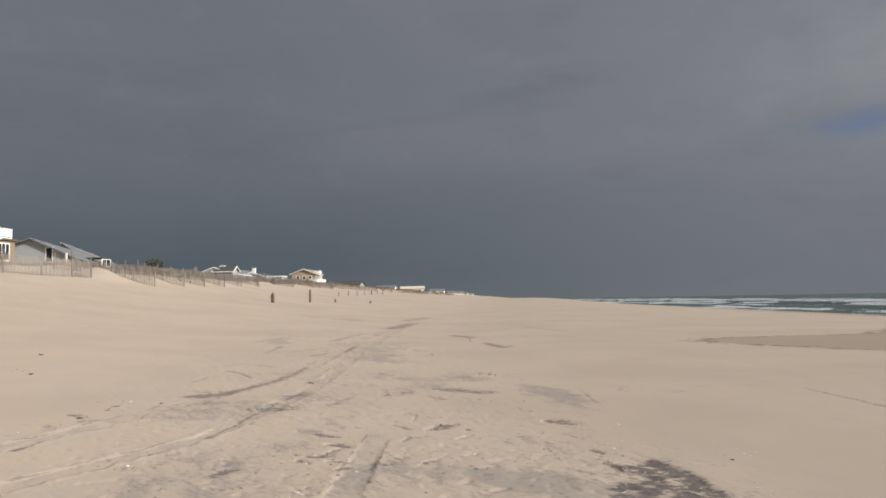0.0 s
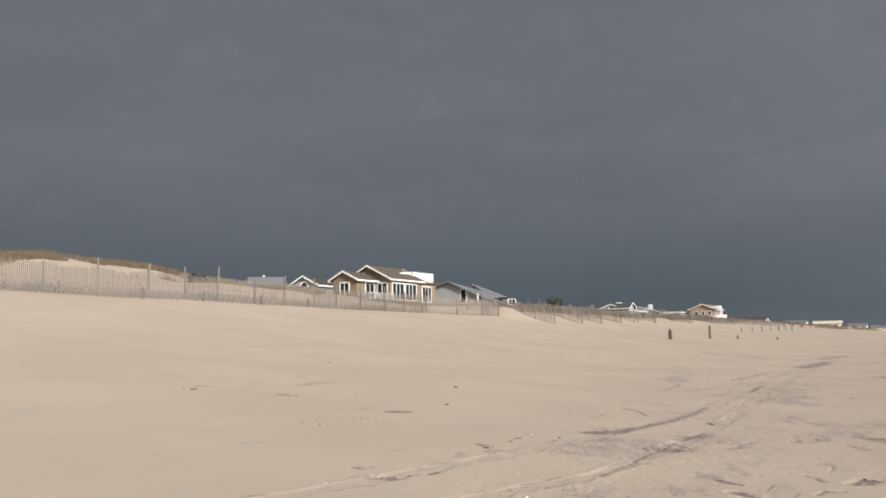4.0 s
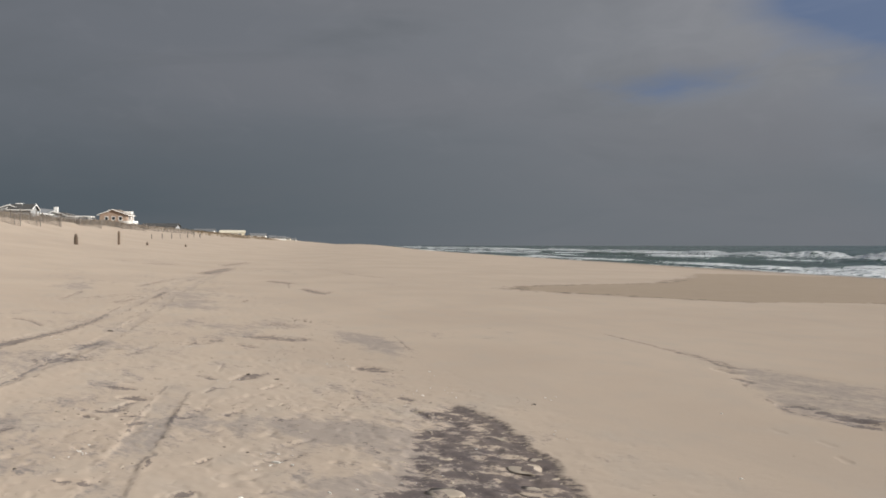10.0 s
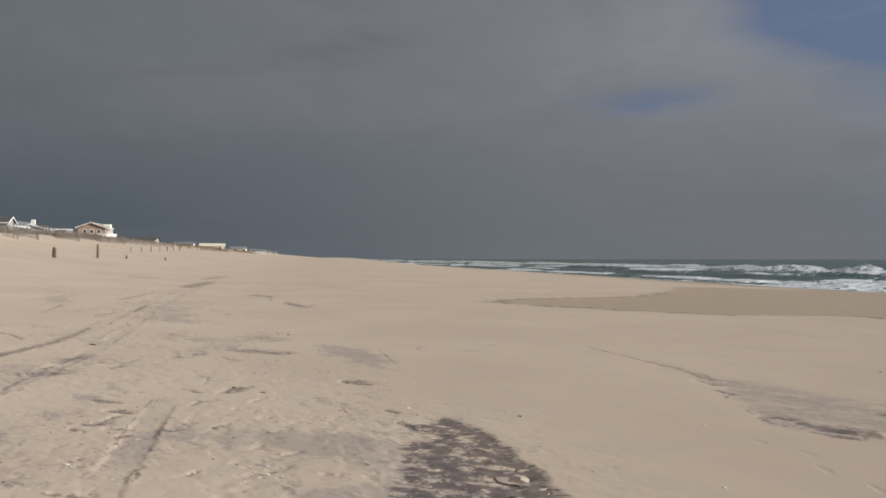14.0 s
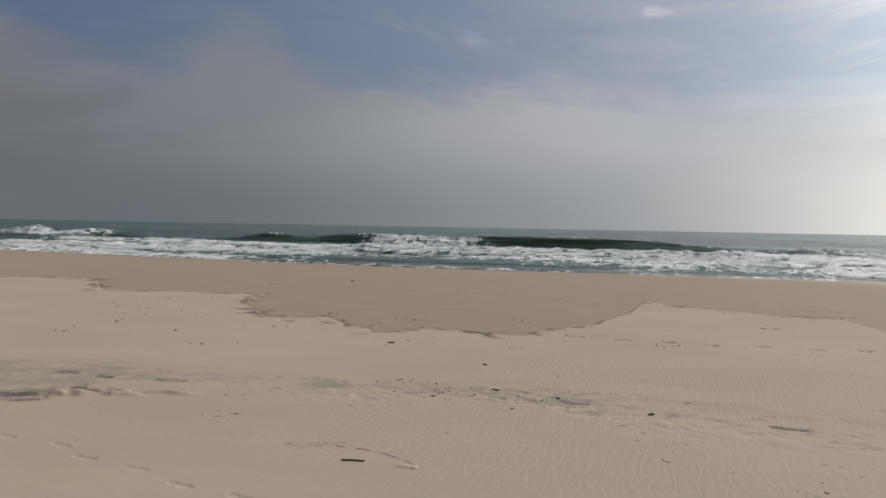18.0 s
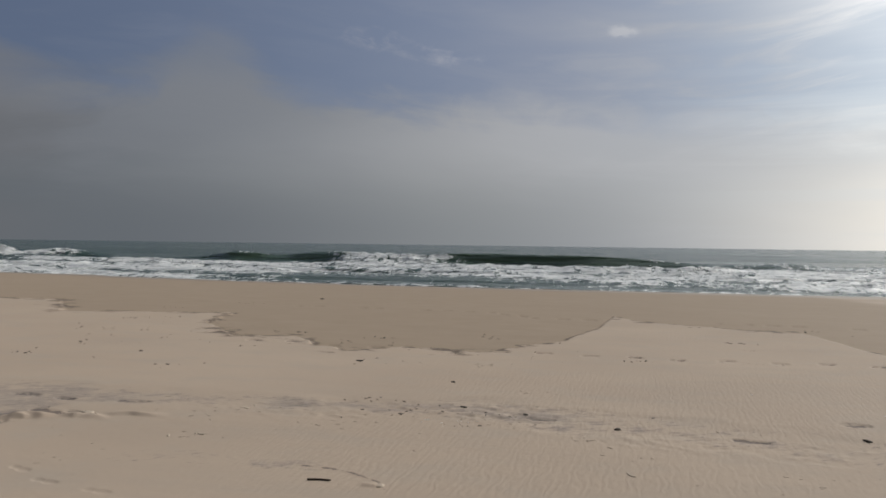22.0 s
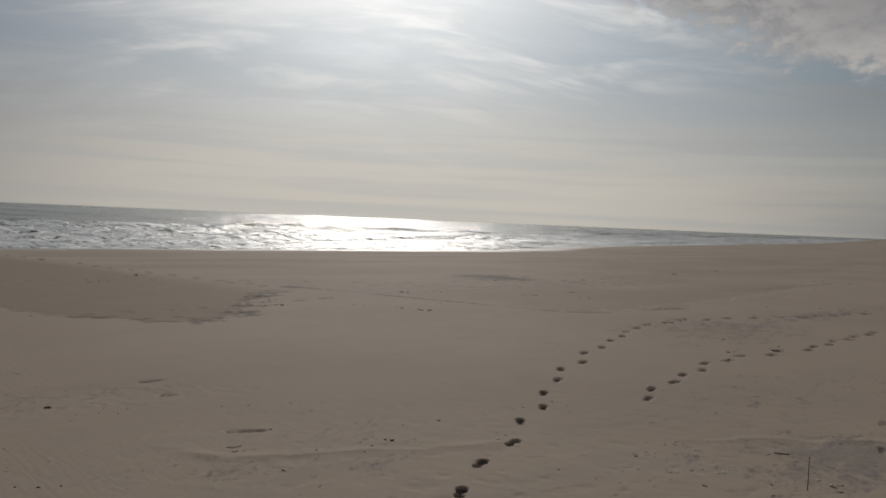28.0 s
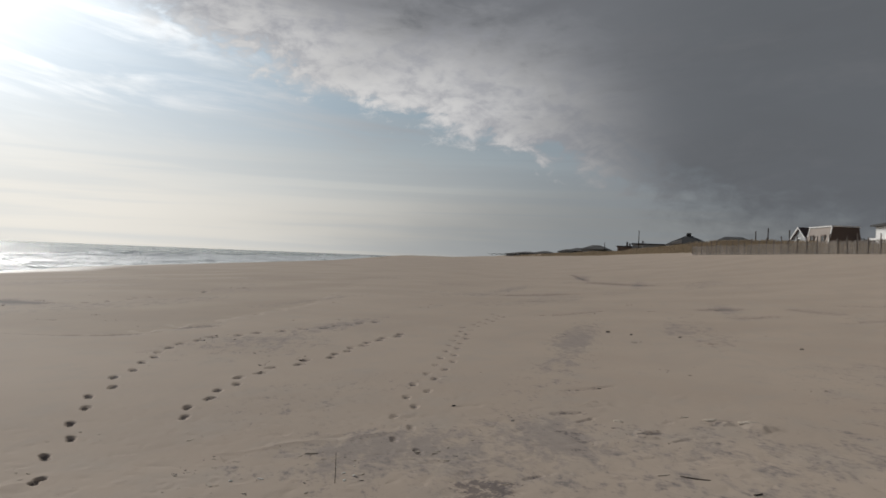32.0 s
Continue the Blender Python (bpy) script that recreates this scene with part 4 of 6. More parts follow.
    # wind ripples on the dry berm
    rp = sstep(-0.4, 0.4, vnoise(X / 4.5, Y / 1.6, 41)) * sstep(-4.5, -2, X) * sstep(5.5, 1.5, X + 1.2 * sstep(9, 6, Y)) * sstep(4.2, 5.5, Y) * (1 - wet_near)
    rp += 0.35 * sstep(0.0, 0.6, vnoise(X / 2.5, Y / 1.2, 42)) * (1 - tread) * (1 - wet_near) * sstep(20, 8, np.hypot(X, Y))
    rp = np.clip(rp, 0, 1) * (1 - np.clip(dk * 1.5, 0, 1))
    for fx, fy, h, k in PRINTS:
        m = (np.abs(X - fx) < 0.4) & (np.abs(Y - fy) < 0.4)
        if not m.any():
            continue
        a, b = X[m] - fx, Y[m] - fy
        p, q = a * math.cos(h) + b * math.sin(h), -a * math.sin(h) + b * math.cos(h)
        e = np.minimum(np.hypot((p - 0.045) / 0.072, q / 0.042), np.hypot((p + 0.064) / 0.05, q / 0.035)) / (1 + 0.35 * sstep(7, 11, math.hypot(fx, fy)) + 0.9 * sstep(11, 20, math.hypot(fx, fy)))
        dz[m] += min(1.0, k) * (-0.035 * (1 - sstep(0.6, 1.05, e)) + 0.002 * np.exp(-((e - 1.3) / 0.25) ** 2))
        # shade inside each print is painted through the dark mask
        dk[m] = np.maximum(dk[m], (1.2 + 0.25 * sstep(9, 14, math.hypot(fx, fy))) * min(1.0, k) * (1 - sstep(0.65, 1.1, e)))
    z[near] += dz
    rutf, densf, patchf = np.ones(x.shape), np.zeros(x.shape), np.zeros(x.shape)
    rutf[near], densf[near], patchf[near] = rut / 2, dens, patch
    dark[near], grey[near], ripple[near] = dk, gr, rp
    over = y - np.interp(x, ex, ey) - 0.2 * tnoise(x / 0.55, y / 0.45, 21)
    far = (y - toe_y(x)) / (shore_y(x) - toe_y(x)) - np.where(x < 0, 0.985, 0.66) - 0.05 * vnoise(x / 22, y / 9, 52)
    wet = np.where((x > -46) & (x < 60), 0.5 + 0.5 * over / (1 + 0.02 * np.abs(x)), 0.5 + 10 * far)
    damp = 1 - sstep(8.5, 10.2, x) * (0.6 + 0.35 * sstep(-0.5, 0.4, vnoise(x / 5.0, y / 2.2, 55)))
    lip = sstep(45, 25, -x) * sstep(10.4, 8.9, x)
    off = y - shore_y(x) - 1.2 * vnoise(x / 6, y * 0 + 7, 53)
    swash = sstep(-4.5, -0.5, off)
    return z, dark, grey, wet, ripple, swash, damp, lip, rutf, densf, patchf


def sheet(name, xs, ys, zs, attrs, mat):
    """A grid of points as one mesh; xs, ys, zs are two-dimensional, attrs a dict of masks."""
    rows, cols = xs.shape
    me = bpy.data.meshes.new(name)
    i = np.arange(rows * cols).reshape(rows, cols)
    quads = np.stack([i[:-1, :-1], i[1:, :-1], i[1:, 1:], i[:-1, 1:]], -1).reshape(-1, 4)
    me.vertices.add(rows * cols)
    me.vertices.foreach_set("co", np.stack([xs, ys, zs], -1).astype(np.float32).ravel())
    me.loops.add(quads.size)
    me.loops.foreach_set("vertex_index", quads.astype(np.int32).ravel())
    me.polygons.add(len(quads))
    me.polygons.foreach_set("loop_start", np.arange(0, quads.size, 4, dtype=np.int32))
    me.polygons.foreach_set("use_smooth", np.ones(len(quads), bool))
    me.update(calc_edges=True)
    for k, v in attrs.items():
        me.attributes.new(k, "FLOAT", "POINT").data.foreach_set("value", np.clip(v, 0, 1.5).astype(np.float32).ravel())
    me.materials.append(mat)
    return new(name, me)


rad = np.concatenate([[0.002, 0.8, 1.6, 2.4, 3.2], 1 / np.linspace(1 / 4.0, 1 / 28, 390), np.geomspace(28.4, 420, 115), np.geomspace(440, 4800, 34)])
azs = np.radians(np.concatenate([np.arange(-110, 116, 0.12), np.arange(116, 144, 0.2), np.arange(144, 250.1, 2.0)]))
R, A = np.meshgrid(rad, azs)
gx, gy = -np.sin(A) * R, np.cos(A) * R
gz, *masks = marked_z(gx.ravel(), gy.ravel())
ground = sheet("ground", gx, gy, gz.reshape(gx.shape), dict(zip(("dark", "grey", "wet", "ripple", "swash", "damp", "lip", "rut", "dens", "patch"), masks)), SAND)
tagged(ground, "pale beige beach sand with ruts, footprints and dark streaks", "beach", kind="structure")

# ---- the sea ----


def sea_sheet():
    wide = np.concatenate([-np.geomspace(4500, 132, 60), np.arange(-130, 84, 0.4), np.geomspace(84.5, 4500, 110)])
    out = np.concatenate([np.arange(-4, 80, 0.33), np.geomspace(80.5, 260, 110), np.geomspace(265, 4700, 60)])
    S, X = np.meshgrid(out, wide)
    Y = shore_y(X) + S
    n1, n2 = vnoise(X / 14, S / 9, 61), vnoise(X / 4.2, S / 3.1, 62)
    n3, slow = vnoise(X / 1.3, S / 1.0, 63), vnoise(X / 38, S * 0 + 3, 64)
    calm = sstep(400, 60, np.hypot(X, S))
    Z = np.full(X.shape, SEA) + calm * (0.05 * n1 + 0.035 * n2 + 0.02 * n3) + 0.15 * sstep(55, 80, S) * sstep(700, 300, np.hypot(X, S)) * vnoise(X / 45, S / 6.5, 67)
    foam, face = np.zeros(X.shape), np.zeros(X.shape)
    # surf: distance out, height, crest offset, how much of it has broken
    for out0, high, seed, share in ((56, 1.55, 71, 0.25), (36, 0.75, 72, 0.0), (21, 0.5, 73, 0.1), (9, 0.28, 74, 0.3)):
        bend = 3.5 * vnoise(X / 31, X * 0 + seed, seed) + 1.2 * vnoise(X / 9, X * 0 + seed, seed + 10)
        d = S - out0 - bend
        on = sstep(-0.9, 0.45, vnoise(X / 40, X * 0 + 2.5, seed + 20) + 0.15)
        broke = sstep(-0.45 + share, 0.25 + share, vnoise(X / 21, X * 0 + 5.5, seed + 30))
        if seed == 71:
            # the tallest one: a long green face, toppling in its middle and far to the north
            on = sstep(-72, -50, X) * sstep(24, 0, X) * (1 - 0.5 * sstep(-14, 14, X)) + 0.5 * on * sstep(6, 20, X) + sstep(-74, -90, X)
            broke = np.exp(-((X + 30) / 6.5) ** 2) + sstep(-78, -92, X) + 0.8 * sstep(8, 22, X) * broke
            steep = sstep(60, 65, X) * sstep(82, 77, X) + 0.7 * sstep(100, 108, X) * sstep(146, 136, X)
            on, broke = np.clip(on + 0.6 * steep, 0, 1), np.clip(broke - steep, 0, 1)
        h = high * on * (0.75 + 0.25 * vnoise(X / 6, X * 0, seed + 40))
        crest = np.where(d < 0, np.exp(-(d / (1.5 + 3.5 * broke)) ** 2), np.exp(-(d / 5.0) ** 2))
        rough = broke * (0.22 * n2 + 0.2 * n3)
        Z += h * crest * (1 - 0.2 * broke) + h * rough * np.exp(-((d + 1.5) / 3.5) ** 2)
        foam += on * broke * (0.95 * np.exp(-((d + 1.6) / 2.4) ** 2)) + on * broke * 0.5 * np.exp(-np.maximum(0, -d - 2) / 9) * (d < 0)
        face += on * (1 - broke) * np.exp(-((d + 0.9) / 1.2) ** 2) * h
        foam += 0.35 * on * (1 - broke) * np.exp(-((d + 0.1) / 0.35) ** 2) * sstep(0.1, 0.5, n2 + 0.2)
    surf = sstep(62, 46, S + 6 * slow) * sstep(-2, 3, S)
    foam += surf * (1 - 0.75 * sstep(-42, -85, X)) * (0.31 + 0.2 * n1 + 0.12 * n2 + 0.12 * slow - 0.12 * sstep(16, 7, S + 3 * n1) * sstep(0.3, -0.4, slow))
    # extra white southwards stands in for sun glitter on the surf
    foam += surf * 0.36 * sstep(5, 40, X)
    rim = S - 1.0 * vnoise(X / 6, X * 0 + 7, 53) - 0.5 * vnoise(X / 1.7, X * 0 + 2, 54)
    foam += 0.75 * np.exp(-((rim - 0.5) / 0.5) ** 2) + 0.35 * np.exp(-((rim - 2.2) / 0.7) ** 2)
    foam *= sstep(3000, 400, np.abs(X))
    lather = np.clip(foam, 0, 1) * sstep(0.5, 3.0, S) * sstep(90, 60, S)
    Z += lather * (0.10 * vnoise(X / 1.1, S / 1.3, 65) + 0.07 * vnoise(X / 0.5, S / 0.8, 66))
    Z = np.where(S < 1.5, Z - 0.05, Z)
    return tagged(sheet("water", X, Y, Z, {"foam": foam, "face": face}, WATER), "grey-green ocean with white broken surf along the shore", "sea", kind="structure")


sea_sheet()

# ---- building blocks ----


def link(name, bm, mat, parent=None, label="", smooth=False):
    me = bpy.data.meshes.new(name)
    bm.to_mesh(me)
    bm.free()
    me.materials.append(mat)
    if smooth:
        me.polygons.foreach_set("use_smooth", np.ones(len(me.polygons), bool))
    ob = new(name, me)
    ob.parent = parent
    return tagged(ob, label)


part = link


def slab(bm, x0, x1, y0, y1, z0, z1, m=None):
    """A box between two corners, turned by m."""
    vs = [bm.verts.new(m @ Vector(c) if m else c) for c in ((x0, y0, z0), (x1, y0, z0), (x1, y1, z0), (x0, y1, z0), (x0, y0, z1), (x1, y0, z1), (x1, y1, z1), (x0, y1, z1))]
    for f in ((3, 2, 1, 0), (4, 5, 6, 7), (0, 1, 5, 4), (1, 2, 6, 5), (2, 3, 7, 6), (3, 0, 4, 7)):
        bm.faces.new([vs[i] for i in f])


def prism(bm, pts, y0, y1):
    """An outline in x and z, drawn out from y0 to y1."""
    a, b = [bm.verts.new((x, y0, z)) for x, z in pts], [bm.verts.new((x, y1, z)) for x, z in pts]
    bm.faces.new(a)
    bm.faces.new(b[::-1])
    for i in range(len(pts)):
        j = (i + 1) % len(pts)
        bm.faces.new((a[i], b[i], b[j], a[j]))


def pole(bm, x, y, z0, z1, r0, r1, sides=7, lean=(0, 0)):
    rings = []
    for z, r, k in ((z0, r0, 0), (z1 - r1 * 0.6, r1, 1), (z1, r1 * 0.55, 1)):
        rings.append([bm.verts.new((x + lean[0] * k + r * math.cos(6.2832 * i / sides), y + lean[1] * k + r * math.sin(6.2832 * i / sides), z)) for i in range(sides)])
    for a, b in zip(rings[:-1], rings[1:]):
        for i in range(sides):
            bm.faces.new((a[i], a[(i + 1) % sides], b[(i + 1) % sides], b[i]))
    bm.faces.new(rings[-1])


def top_of(x, y):
    return float(beach_z(np.array([float(x)]), np.array([float(y)]))[0])


def thing(name, x, y, z, turn, label, category, group=""):
    ob = tagged(new(name), label, category, group)
    ob.matrix_world = pose(x, y, z, 0, 0, turn)
    return ob


# ---- dune fences of thin wired slats on posts ----


def fence(pts, label, gap=2.6, high=1.15, post_high=1.65, seed=1, group="dune fences", pitch=0.095, lean=0.0):
    rng = random.Random(seed)
    x0, y0 = pts[0]
    ob = thing("dune_fence", x0, y0, top_of(x0, y0), 0, label, "fence", group)
    z00 = top_of(x0, y0)
    run = [0.0]
    for (ax, ay), (bx, by) in zip(pts[:-1], pts[1:]):
        run.append(run[-1] + math.hypot(bx - ax, by - ay))

    def at(s):
        return float(np.interp(s, run, [p[0] for p in pts])), float(np.interp(s, run, [p[1] for p in pts]))

    s = 0.0
    marks = []
    while s < run[-1]:
        marks.append(s)
        s += gap * rng.uniform(0.85, 1.15)
    marks.append(run[-1])
    for i, s in enumerate(marks):
        x, y = at(s)
        z = top_of(x, y)
        bm = bmesh.new()
        h = post_high * rng.uniform(0.8, 1.12)
        pole(bm, x - x0, y - y0, z - z00 - 0.3, z - z00 + h, 0.055, 0.05, 6, (rng.uniform(-0.06, 0.06), rng.uniform(-0.06, 0.06)))
        part("post", bm, POSTWOOD, ob)
        if i + 1 == len(marks):
            break
        bm, sag = bmesh.new(), rng.uniform(0.0, 0.12)
        wire = bmesh.new()
        n = max(2, int((marks[i + 1] - s) / pitch))
        ends = []
        for k in range(n + 1):
            q = s + (marks[i + 1] - s) * k / n
            px_, py_ = at(q)
            pz = top_of(px_, py_) - sag * 4 * (k / n) * (1 - k / n) + rng.uniform(-0.03, 0.03)
            ends.append((px_ - x0, py_ - y0, pz - z00))
            ax, ay = at(min(q + 0.05, run[-1]))
            bx, by = at(max(q - 0.05, 0))
            d = Vector((ax - bx, ay - by, 0)).normalized() * 0.021
            t = rng.uniform(-0.035, 0.035)
            base, tip = Vector((px_ - x0, py_ - y0, pz - z00 - 0.1)), Vector((px_ - x0 + t, py_ - y0 + t, 0)) + d * lean * rng.uniform(20, 60) + Vector((0, 0, pz - z00 + high * rng.uniform(0.96, 1.04)))
            side = Vector((-d.y, d.x, 0)) * 0.3
            vs = [bm.verts.new(v) for v in (base - d - side, base + d - side, base + d + side, base - d + side, tip - d - side, tip + d - side, tip + d + side, tip - d + side)]
            for f in ((4, 5, 6, 7), (0, 1, 5, 4), (1, 2, 6, 5), (2, 3, 7, 6), (3, 0, 4, 7)):
                bm.faces.new([vs[j] for j in f])
        for f in (0.2, 0.5, 0.8):
            for a, b in zip(ends[:-1:4], ends[4::4]):
                up = Vector((0, 0, high * f))
                p, r = Vector(a) + up, Vector(b) + up
                k = Vector((0, 0, 0.008))
                wire.faces.new([wire.verts.new(v) for v in (p - k, r - k, r + k, p + k)])
        tagged(part("slats", bm, GREYWOOD, ob), kind="stuff")
        tagged(part("wire", wire, PATHGREY, ob), kind="stuff")
    return ob


def behind(x, back):
    return float(toe_y(np.array(float(x)))) - back


fence([(-14, -32.5), (-24, -30.9), (-38.1, -27.4), (-50, -24.9), (-62, -22.0), (-66.4, -17.6)], "weathered grey slat fence sagging along the foot of the dune", 2.7, 1.35, 1.75, 1)
fence([(-22, -30.75), (-37.9, -27.0), (-49.8, -24.5), (-60, -22.0)], "old slat fence slumped sideways against the foot of the taller one", 4.5, 0.5, 0.55, 7, lean=0.6)
fence([(-72, behind(-72, 4.5))] + [(x, behind(x, 5.0)) for x in (-85, -100, -120, -140)] + [(-170, behind(-170, 4)), (-215, behind(-215, 3))], "long weathered slat fence on the dune face", 3.4, 1.0, 1.35, 2, pitch=0.15)
for i, xe in enumerate((-71.3, -78.6, -84.6, -91.3, -98.0, -106.0, -114.0, -123.0, -134.0, -148.0)):
    foot = behind(xe, -max(1.2, 3.8 - 0.065 * (-xe - 71.3)))
    fence([(xe - 3.2, behind(xe - 3.2, 4.2)), (xe, foot)], "short grey slat fence spur running down the dune to the sand", 2.7, 1.0, 1.25, 20 + i, "dune fence spurs", pitch=0.15)
fence([(50, -21.2), (65, -18.3), (78, -15.6), (95, -11.7), (118, -6.2)], "weathered grey slat fence along the dune foot", 2.0, 1.2, 1.65, 4, pitch=0.1)

# posts left standing in the sand
for x, y, h, r in ((-71.0, -4.2, 0.85, 0.15), (-80.0, -1.2, 1.25, 0.11), (-86.0, 1.3, 0.35, 0.10), (-93, 5.3, 0.3, 0.1)):
    bm = bmesh.new()
    for z0, z1, r0, r1 in ((-0.4, h - 2.2 * r, r, r * 0.95), (h - 2.2 * r, h - 0.9 * r, r * 0.95, r * 0.75), (h - 0.9 * r, h, r * 0.75, r * 0.25)):
        bmesh.ops.create_cone(bm, segments=12, radius1=r0, radius2=r1, depth=z1 - z0, cap_ends=True, matrix=Matrix.Translation((0.02 * z1, 0.01 * z1, (z0 + z1) / 2)))
    bmesh.ops.remove_doubles(bm, verts=bm.verts, dist=0.004)
    tagged(link("wooden_post", bm, PILEWOOD), "thick dark weathered post standing in the beach sand", "post", "beach posts").location = (x, y, top_of(x, y))
for i in range(10):
    x = -112 - 5.5 * i
    y = 2.2 + 1.05 * i + (i % 3) * 0.4
    bm = bmesh.new()
    pole(bm, 0, 0, -0.3, 0.62 + 0.2 * ((i * 7) % 3) / 2, 0.06, 0.05, 7, (0.04 * (i % 2), 0))
    tagged(link("marker_post", bm, POSTWOOD), "thin grey marker post in a row on the upper beach", "post", "marker posts").location = (x, y, top_of(x, y))

# ---- houses ----


def gable(ob, cx, cy, long, wide, z0, ze, zr, wall, roof, turn=0.0, over=0.45, trim=None):
    """A block under a gabled roof; the ridge runs along local x."""
    m = Matrix.Translation((cx, cy, 0)) @ Matrix.Rotation(radians(turn), 4, "Z")
    bm = bmesh.new()
    prism(bm, [(-wide / 2, z0), (wide / 2, z0), (wide / 2, ze), (0, zr), (-wide / 2, ze)], -long / 2, long / 2)
    bm.transform(m @ Matrix.Rotation(radians(90), 4, "Z"))
    bmesh.ops.recalc_face_normals(bm, faces=bm.faces)
    part("wall", bm, wall, ob)
    slope = (zr - ze) / (wide / 2)
    drop = over * slope
    for s in (1, -1):
        bm = bmesh.new()
        prism(bm, [(0, zr + 0.03), (s * (wide / 2 + over), ze - drop + 0.03), (s * (wide / 2 + over), ze - drop + 0.2), (0, zr + 0.22)], -long / 2 - over, long / 2 + over)
        bm.transform(m @ Matrix.Rotation(radians(90), 4, "Z"))
        bmesh.ops.recalc_face_normals(bm, faces=bm.faces)
        part("roof_slope", bm, roof, ob)
        if trim:
            for e in (1, -1):
                bm = bmesh.new()
                y = e * (long / 2 + over)
                prism(bm, [(0, zr + 0.0), (s * (wide / 2 + over + 0.04), ze - drop - 0.02), (s * (wide / 2 + over + 0.04), ze - drop + 0.23), (0, zr + 0.25)], y - 0.05, y + 0.07)
                bm.transform(m @ Matrix.Rotation(radians(90), 4, "Z"))
                bmesh.ops.recalc_face_normals(bm, faces=bm.faces)
                part("rake_board", bm, trim, ob)
            bm = bmesh.new()
            x = s * (wide / 2 + over)
            slab(bm, -long / 2 - over, long / 2 + over, x - 0.05, x + 0.05, ze - drop - 0.06, ze - drop + 0.16, m)
            part("eave_board", bm, trim, ob)


def hip(ob, cx, cy, long, wide, z0, ze, zr, wall, roof, ridge=0.0, turn=0.0, over=0.5):
    """A block under a hipped or pyramid roof."""
    m = Matrix.Translation((cx, cy, 0)) @ Matrix.Rotation(radians(turn), 4, "Z")
    bm = bmesh.new()
    slab(bm, -long / 2, long / 2, -wide / 2, wide / 2, z0, ze, m)
    part("wall", bm, wall, ob)
    bm = bmesh.new()
    a, b = long / 2 + over, wide / 2 + over
    low = [bm.verts.new(m @ Vector(v)) for v in ((-a, -b, ze), (a, -b, ze), (a, b, ze), (-a, b, ze))]
    mid = [bm.verts.new(m @ Vector(v)) for v in ((-a, -b, ze + 0.18), (a, -b, ze + 0.18), (a, b, ze + 0.18), (-a, b, ze + 0.18))]
    r0, r1 = bm.verts.new(m @ Vector((-ridge / 2 - 0.01, 0, zr))), bm.verts.new(m @ Vector((ridge / 2 + 0.01, 0, zr)))
    bm.faces.new(low[::-1])
    for i in range(4):
        bm.faces.new((low[i], low[(i + 1) % 4], mid[(i + 1) % 4], mid[i]))
    bm.faces.new((mid[0], mid[1], r1, r0)), bm.faces.new((mid[2], mid[3], r0, r1))
    bm.faces.new((mid[1], mid[2], r1)), bm.faces.new((mid[3], mid[0], r0))
    part("roof", bm, roof, ob)


def window(ob, x, y, z, facing, wide, high, lights=2, trim=None, door=False):
    """A framed window or glazed door on a wall; facing: degrees of the wall's outward way from local x."""
    m = Matrix.Translation((x, y, z)) @ Matrix.Rotation(radians(facing + 90), 4, "Z")
    fr = bmesh.new()
    b = 0.16
    rings = []
    for y in (-0.07, 0.05):
        for k in (b, 0.0):
            rings.append([fr.verts.new(m @ Vector(c)) for c in ((-wide / 2 - k, y, -k), (wide / 2 + k, y, -k), (wide / 2 + k, y, high + k), (-wide / 2 - k, y, high + k))])
    for u, v in ((0, 1), (1, 3), (3, 2), (2, 0)):
        for i in range(4):
            j = (i + 1) % 4
            fr.faces.new((rings[u][i], rings[u][j], rings[v][j], rings[v][i]))
    bmesh.ops.recalc_face_normals(fr, faces=fr.faces)
    win = part("glazed_door" if door else "window", fr, trim or WHITE, ob)
    for i in range(1, lights):
        u = -wide / 2 + wide * i / lights
        bar = bmesh.new()
        slab(bar, u - 0.06, u + 0.06, -0.05, 0.04, 0.002, high - 0.002, m)
        part("mullion", bar, trim or WHITE, win)
    for i in range(lights):
        u0, u1 = -wide / 2 + wide * i / lights + 0.06 * (i > 0), -wide / 2 + wide * (i + 1) / lights - 0.06 * (i + 1 < lights)
        pb = bmesh.new()
        slab(pb, u0, u1, -0.03, 0.0, 0, high, m)
        part("pane", pb, GLASS, win)


def railing(ob, pts, z, high=0.95, mat=None, solid=False):
    bm = bmesh.new()
    for (ax, ay), (bx, by) in zip(pts[:-1], pts[1:]):
        d = Vector((bx - ax, by - ay, 0))
        m = Matrix.Translation((ax, ay, z)) @ Matrix.Rotation(math.atan2(d.y, d.x), 4, "Z")
        n = d.length
        slab(bm, 0, n, -0.05, 0.05, high - 0.1, high, m), slab(bm, 0, n, -0.03, 0.03, 0.08, 0.16, m)
        if solid:
            slab(bm, 0, n, -0.02, 0.02, 0.16, high - 0.1, m)
        k = max(2, int(n / 0.22))
        for i in range(k + 1):
            u, t = n * i / k, 0.05 if i % 6 == 0 else 0.03
            slab(bm, u - t, u + t, -t * 0.8, t * 0.8, -0.1 if i % 6 == 0 else 0.16, high - 0.1, m)
    return part("railing", bm, mat or WHITE, ob)


def stilts(ob, xs, ys, z0, z1, mat=None):
    for x in xs:
        for y in ys:
            bm = bmesh.new()
            slab(bm, x - 0.13, x + 0.13, y - 0.13, y + 0.13, z0, z1)
            part("pile", bm, mat or POSTWOOD, ob)


def block(ob, name, mat, x0, x1, y0, y1, z0, z1, turn=0.0):
    bm = bmesh.new()
    slab(bm, x0, x1, y0, y1, z0, z1, Matrix.Rotation(radians(turn), 4, "Z"))
    bmesh.ops.bevel(bm, geom=bm.edges, offset=0.03, segments=1)
    return part(name, bm, mat, ob)


